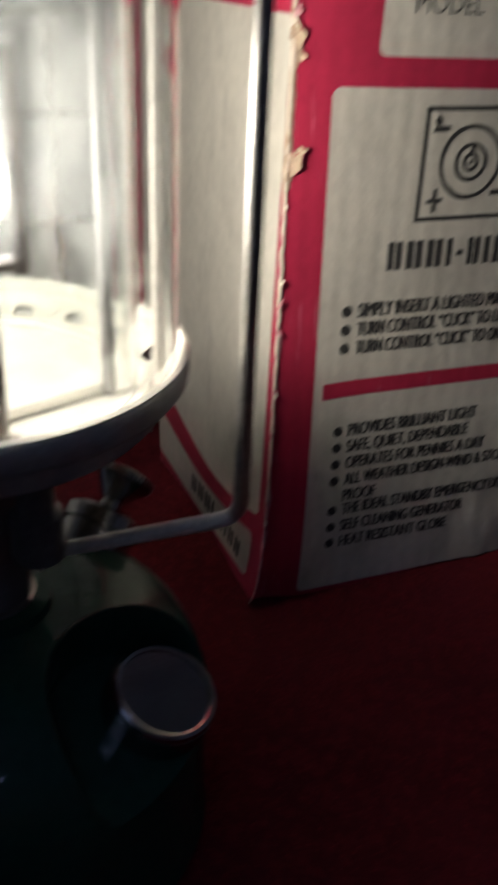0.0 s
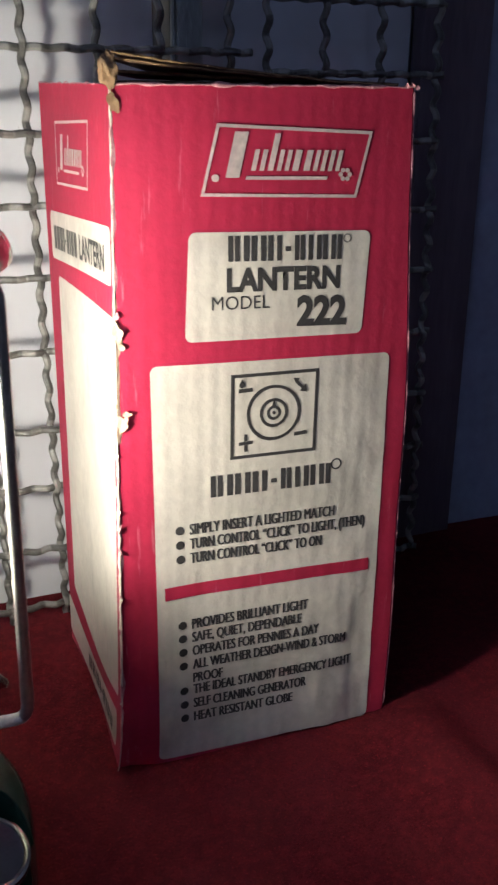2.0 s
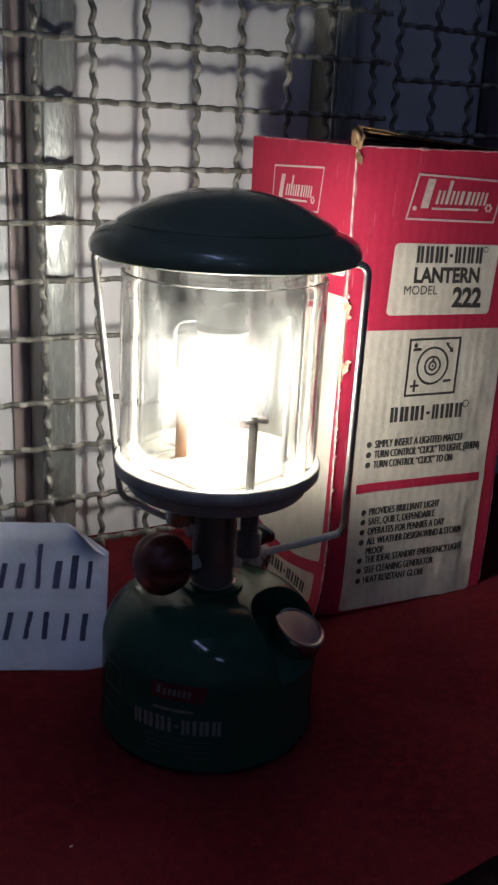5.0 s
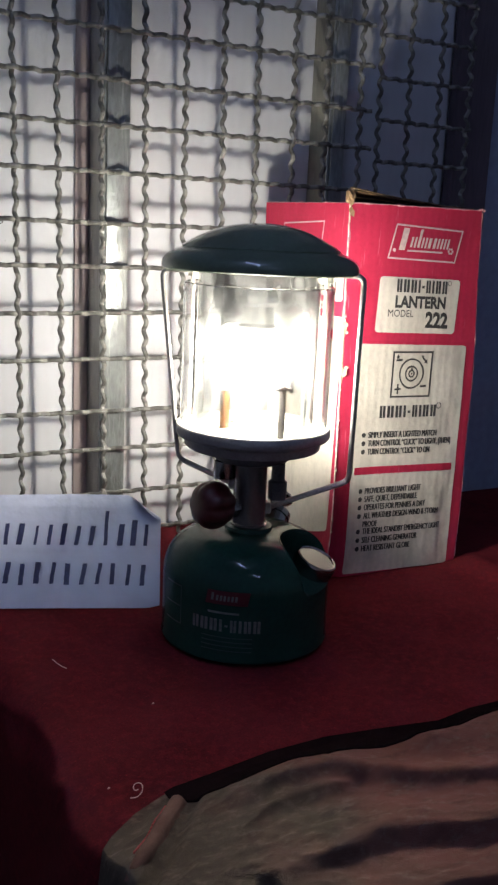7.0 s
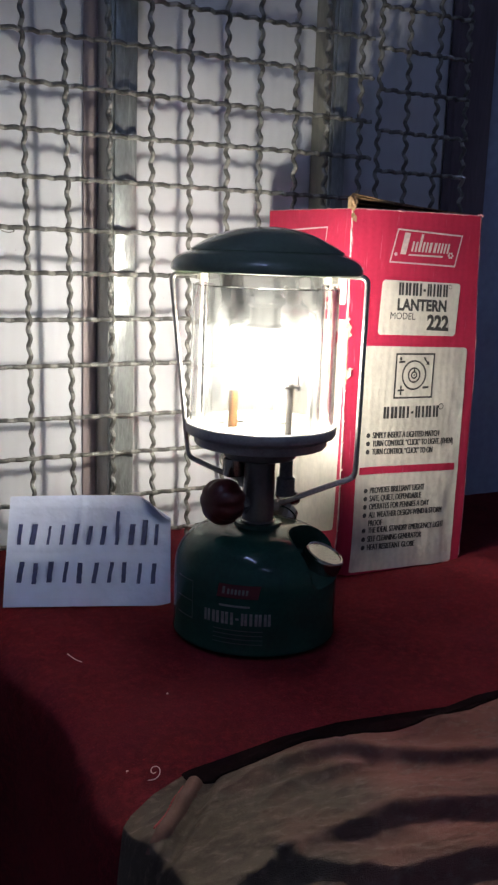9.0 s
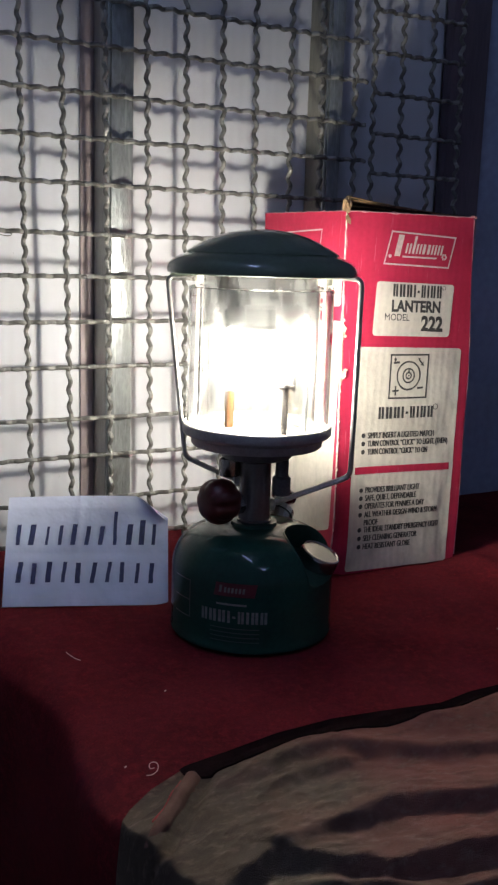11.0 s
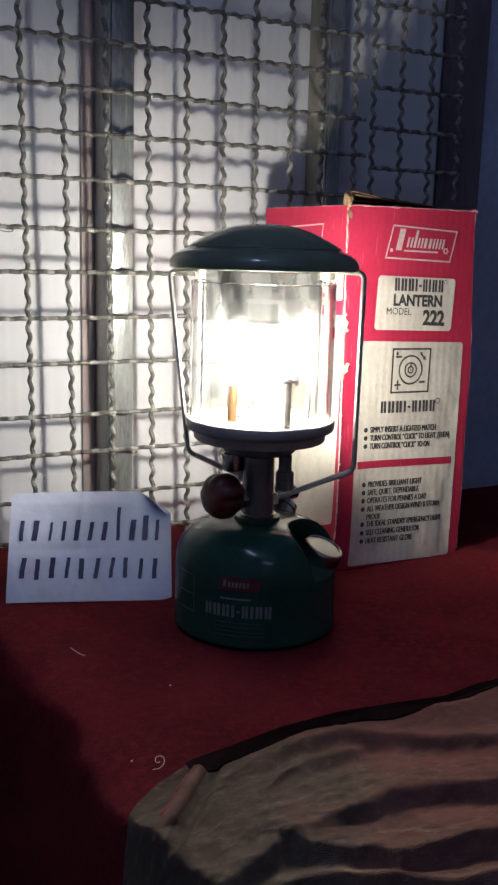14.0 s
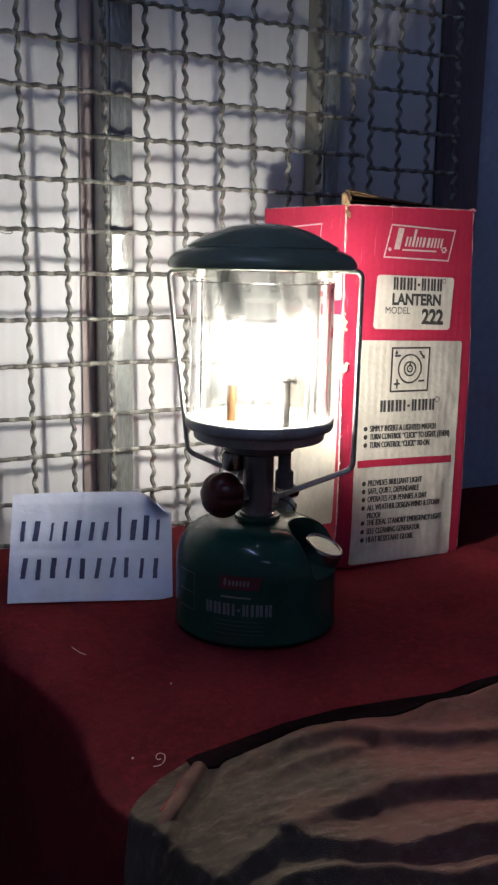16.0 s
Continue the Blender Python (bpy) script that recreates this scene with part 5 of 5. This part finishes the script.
# crests of the folds: points along each, height, breadth on the far and on the near side
FOLDS = (
    (((-0.257, -0.301), (-0.232, -0.294), (-0.204, -0.288), (-0.182, -0.291), (-0.164, -0.304), (-0.137, -0.324), (-0.06, -0.350)), 0.0145, 0.012, 0.0095),
    (((-0.270, -0.317), (-0.241, -0.311), (-0.216, -0.306), (-0.190, -0.308)), 0.0105, 0.009, 0.009),
    (((-0.315, -0.388), (-0.293, -0.377), (-0.267, -0.368), (-0.236, -0.363), (-0.211, -0.358), (-0.194, -0.357), (-0.176, -0.360), (-0.150, -0.372), (-0.05, -0.39)), 0.0150, 0.024, 0.010),
    (((-0.264, -0.375), (-0.252, -0.387), (-0.225, -0.405), (-0.195, -0.407), (-0.173, -0.412), (-0.08, -0.43)), 0.0150, 0.018, 0.009),
    (((-0.310, -0.409), (-0.286, -0.400), (-0.268, -0.402), (-0.250, -0.414), (-0.222, -0.431), (-0.150, -0.447), (-0.06, -0.47)), 0.0140, 0.008, 0.008),
    (((-0.290, -0.436), (-0.256, -0.440), (-0.210, -0.462), (-0.10, -0.49)), 0.0140, 0.009, 0.012),
    (((-0.100, -0.285), (-0.060, -0.277), (0.02, -0.280)), 0.010, 0.012, 0.020),
)

HEM_LINE = ((-0.270, -0.271), (-0.294, -0.300), (-0.321, -0.330))


def far_edge(x):
    return float(np.interp(x, [p[0] for p in EDGE], [p[1] for p in EDGE]))


def fold(x, y, pts):
    """Signed distance to a crest: positive on its far side."""
    best, sign = 9.0, 1.0
    for (ax, ay), (bx, by) in zip(pts, pts[1:]):
        dx, dy = bx - ax, by - ay
        t = max(0.0, min(1.0, ((x - ax) * dx + (y - ay) * dy) / (dx * dx + dy * dy)))
        px, py = x - ax - t * dx, y - ay - t * dy
        d = math.hypot(px, py)
        if d < best:
            best, sign = d, 1.0 if dx * py - dy * px > 0 else -1.0
    return best * sign


def garment_height(x, y):
    d = far_edge(x) - y
    if d < 0:
        return None
    k = min(1.0, d / 0.040)
    rise = k * k * (3 - 2 * k)
    side = min(1.0, max(0.0, (x + 0.352) / 0.034)) ** 0.7
    start = min(1.0, max(0.0, (x + 0.276) / 0.055))
    wx, wy = x + 0.003 * noise.noise((x * 16, y * 16, 7)), y + 0.003 * noise.noise((x * 16, y * 16, 9))
    crest = 0.0
    for pts, amp, farw, nearw in FOLDS:
        q = fold(wx, wy, pts)
        amp *= start if pts[0][1] > -0.33 else 1.0
        w = farw * 1.5 if q > 0 else nearw * 0.85
        crest += (amp * math.exp(-((q / w) ** 2 + 0.02) ** 0.75)) ** 3
    a, b = (x + 0.25) * 0.95 + (y + 0.35) * 0.31, (y + 0.35) * 0.95 - (x + 0.25) * 0.31
    warp = 0.6 * noise.noise((x * 9, y * 9, 21))
    swell = noise.noise((a * 5, b * 32 + warp, 1))
    pucker = noise.noise((a * 34, b * 85 + 2 * warp, 5))
    crumple = 1 - abs(noise.noise((a * 38, b * 80 + 3 * warp, 17)))
    fine = 0.5 + 0.8 * min(1.0, max(0.0, (-0.19 - x) / 0.05))
    h = rise * side * (0.009 + 0.76 * crest ** (1 / 3) + 0.0016 * swell + 0.0011 * fine * pucker + 0.0013 * fine * crumple ** 4 + 0.0007 * noise.noise((x * 95, y * 95, 4)) + 0.0007 * (1 - abs(noise.noise((x * 60, y * 110, 14)))) ** 4)
    # the dip beside the rolled hem
    h -= 0.0060 * math.exp(-((fold(x, y, HEM_LINE) - 0.0095) / 0.0042) ** 2)
    return max(0.0010, h)


def garment():
    nx, ny = 260, 200
    x0, x1 = -0.350, 0.14
    verts, faces = [], []
    for i in range(nx + 1):
        x = x0 + (x1 - x0) * (i / nx) ** 1.3
        far = far_edge(x)
        for j in range(ny + 1):
            y = far - 1e-5 + (-0.528 - far) * (j / ny) ** 1.3
            z = garment_height(x, y) if j else 0.0006
            # the left end sinks and hangs over the table's edge
            drop = max(0.0, -0.321 - x)
            verts.append((x, y, z - 5.0 * drop))
    for i in range(nx):
        for j in range(ny):
            a = i * (ny + 1) + j
            faces.append((a, a + 1, a + ny + 2, a + ny + 1))
    return mesh_from("garment", verts, faces)


heap = thing("folded_garment", "crumpled khaki cotton garment heaped on the red cloth", "garment")
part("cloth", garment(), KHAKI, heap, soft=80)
hem_pts = []
for k in range(60):
    t = k / 59
    x, y = -0.267 - 0.054 * t, -0.268 - 0.060 * t - 0.003 * math.sin(math.pi * t)
    hem_pts.append((x, y, garment_height(x, y) or 0.002))
zs = [p[2] for p in hem_pts]
for _ in range(4):
    zs = [zs[0]] + [(a + b + c) / 3 for a, b, c in zip(zs, zs[1:], zs[2:])] + [zs[-1]]
hem_pts = [(p[0], p[1], z) for p, z in zip(hem_pts, zs)]
hem_v, hem_f, NH = [], [], 14
for k, (x, y, z) in enumerate(hem_pts):
    thin = min(1.0, (59.5 - k) / 22) ** 0.6
    w = 0.0047 * (0.6 + 0.4 * thin) * (1 + 0.12 * noise.noise((k * 0.25, 0, 2)))
    for j in range(NH + 1):
        q = 2 * j / NH - 1
        up = 0.0062 * thin * math.sqrt(max(0.0, 1 - q * q)) * min(1.0, 0.45 + k / 6) + 0.0004 * noise.noise((k * 0.4, q * 2, 8))
        hem_v.append((x - 0.76 * w * q, y + 0.65 * w * q, z - 0.0012 - 0.0030 * (1 - thin) ** 2 + up))
for k in range(59):
    for j in range(NH):
        p = k * (NH + 1) + j
        hem_f.append((p, p + NH + 1, p + NH + 2, p + 1))
hem_f.append(tuple(range(NH + 1)))
part("hem", mesh_from("hem", hem_v, hem_f), HEM, heap, "rolled hem of the garment", soft=70)
for k in range(19):
    x, y, z = hem_pts[10 + 2 * k]
    x, y, z = x - 0.0034, y + 0.0029, z + 0.0016
    part("stitch", pipe([(x, y, z), (x - 0.0012, y - 0.0013, z)], 0.00058, 6), STITCH, heap, soft=0)


def edge_strip():
    """A dark strip along the garment's far edge."""
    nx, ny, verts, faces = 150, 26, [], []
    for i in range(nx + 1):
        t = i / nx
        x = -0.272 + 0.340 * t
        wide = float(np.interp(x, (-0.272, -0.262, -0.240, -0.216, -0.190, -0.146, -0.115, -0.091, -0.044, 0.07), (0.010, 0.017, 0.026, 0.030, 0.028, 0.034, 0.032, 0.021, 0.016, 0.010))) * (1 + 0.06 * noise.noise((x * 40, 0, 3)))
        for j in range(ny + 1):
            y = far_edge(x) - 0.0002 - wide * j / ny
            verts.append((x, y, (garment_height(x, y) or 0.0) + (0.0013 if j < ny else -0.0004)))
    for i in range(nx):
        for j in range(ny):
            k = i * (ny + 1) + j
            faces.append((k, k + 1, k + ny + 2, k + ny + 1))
    return mesh_from("edge_strip", verts, faces)


part("dark_edge_strip", edge_strip(), DARK_EDGE, heap, "dark strip along the garment's far edge", soft=70)


# ---- lint and threads on the cloth ----
def thread(points, r, label):
    pts = rounded([(x, y, cloth_height(x, y) + 0.0006) for x, y in points], 0.004, 4)
    ob = part("lint_thread", pipe(pts, r, 6), LINT)
    tagged(ob, label, "thread", group="lint on the cloth")


a = Vector((-0.283, -0.245))
curl = ((-0.0034, -0.0120), (0.0008, -0.0110), (0.0036, -0.0060), (0.0042, 0.0000), (0.0030, 0.0060), (0.0000, 0.0085), (-0.0028, 0.0060), (-0.0030, 0.0005), (-0.0010, -0.0025), (0.0010, -0.0005))
thread([(a.x + 0.8 * (SIDE.x * p + BACK.x * q), a.y + 0.8 * (SIDE.y * p + BACK.y * q)) for p, q in curl], 0.00026, "pale curled thread lying on the red cloth")
thread([(-0.2755, -0.0630), (-0.2745, -0.0710), (-0.2730, -0.0770), (-0.2705, -0.0810)], 0.0003, "pale short thread lying on the red cloth")
for x, y in ((0.065, -0.165), (-0.235, -0.155), (-0.298, -0.238)):
    ob = part("lint_speck", pipe([(x, y, cloth_height(x, y) + 0.0005), (x + 0.0007, y + 0.0005, cloth_height(x, y) + 0.0007), (x + 0.0014, y + 0.0003, cloth_height(x, y) + 0.0005)], 0.0004, 6), LINT)
    tagged(ob, "pale lint speck on the red cloth", "lint", group="lint on the cloth")

# ---- two blue-white tube lamps under the ceiling ----
def tube_lamp(a, b):
    a, b = Vector((*a, 1.70)), Vector((*b, 1.70))
    lamp = thing("tube_lamp", "slim bluish-white tube lamp fixed under the ceiling", "ceiling lamp", (a + b) / 2, group="tube lamps")
    lamp.rotation_euler = (0, 0, math.atan2(b.y - a.y, b.x - a.x))
    half = (b - a).length / 2
    part("housing", block(-half - 0.03, half + 0.03, -0.03, 0.03, 0.012, 0.05, 0.004), WALL, lamp)
    part("tube", pipe([(-half, 0, -0.004), (half, 0, -0.004)], 0.012, 12), TUBE, lamp)
    for x in (-half - 0.012, half + 0.012):
        part("holder", block(x - 0.010, x + 0.010, -0.014, 0.014, -0.020, 0.0118, 0.002), WALL, lamp)


tube_lamp((-0.60, -0.32), (-0.70, -1.05))
tube_lamp((-0.78, -2.05), (-0.58, -2.80))
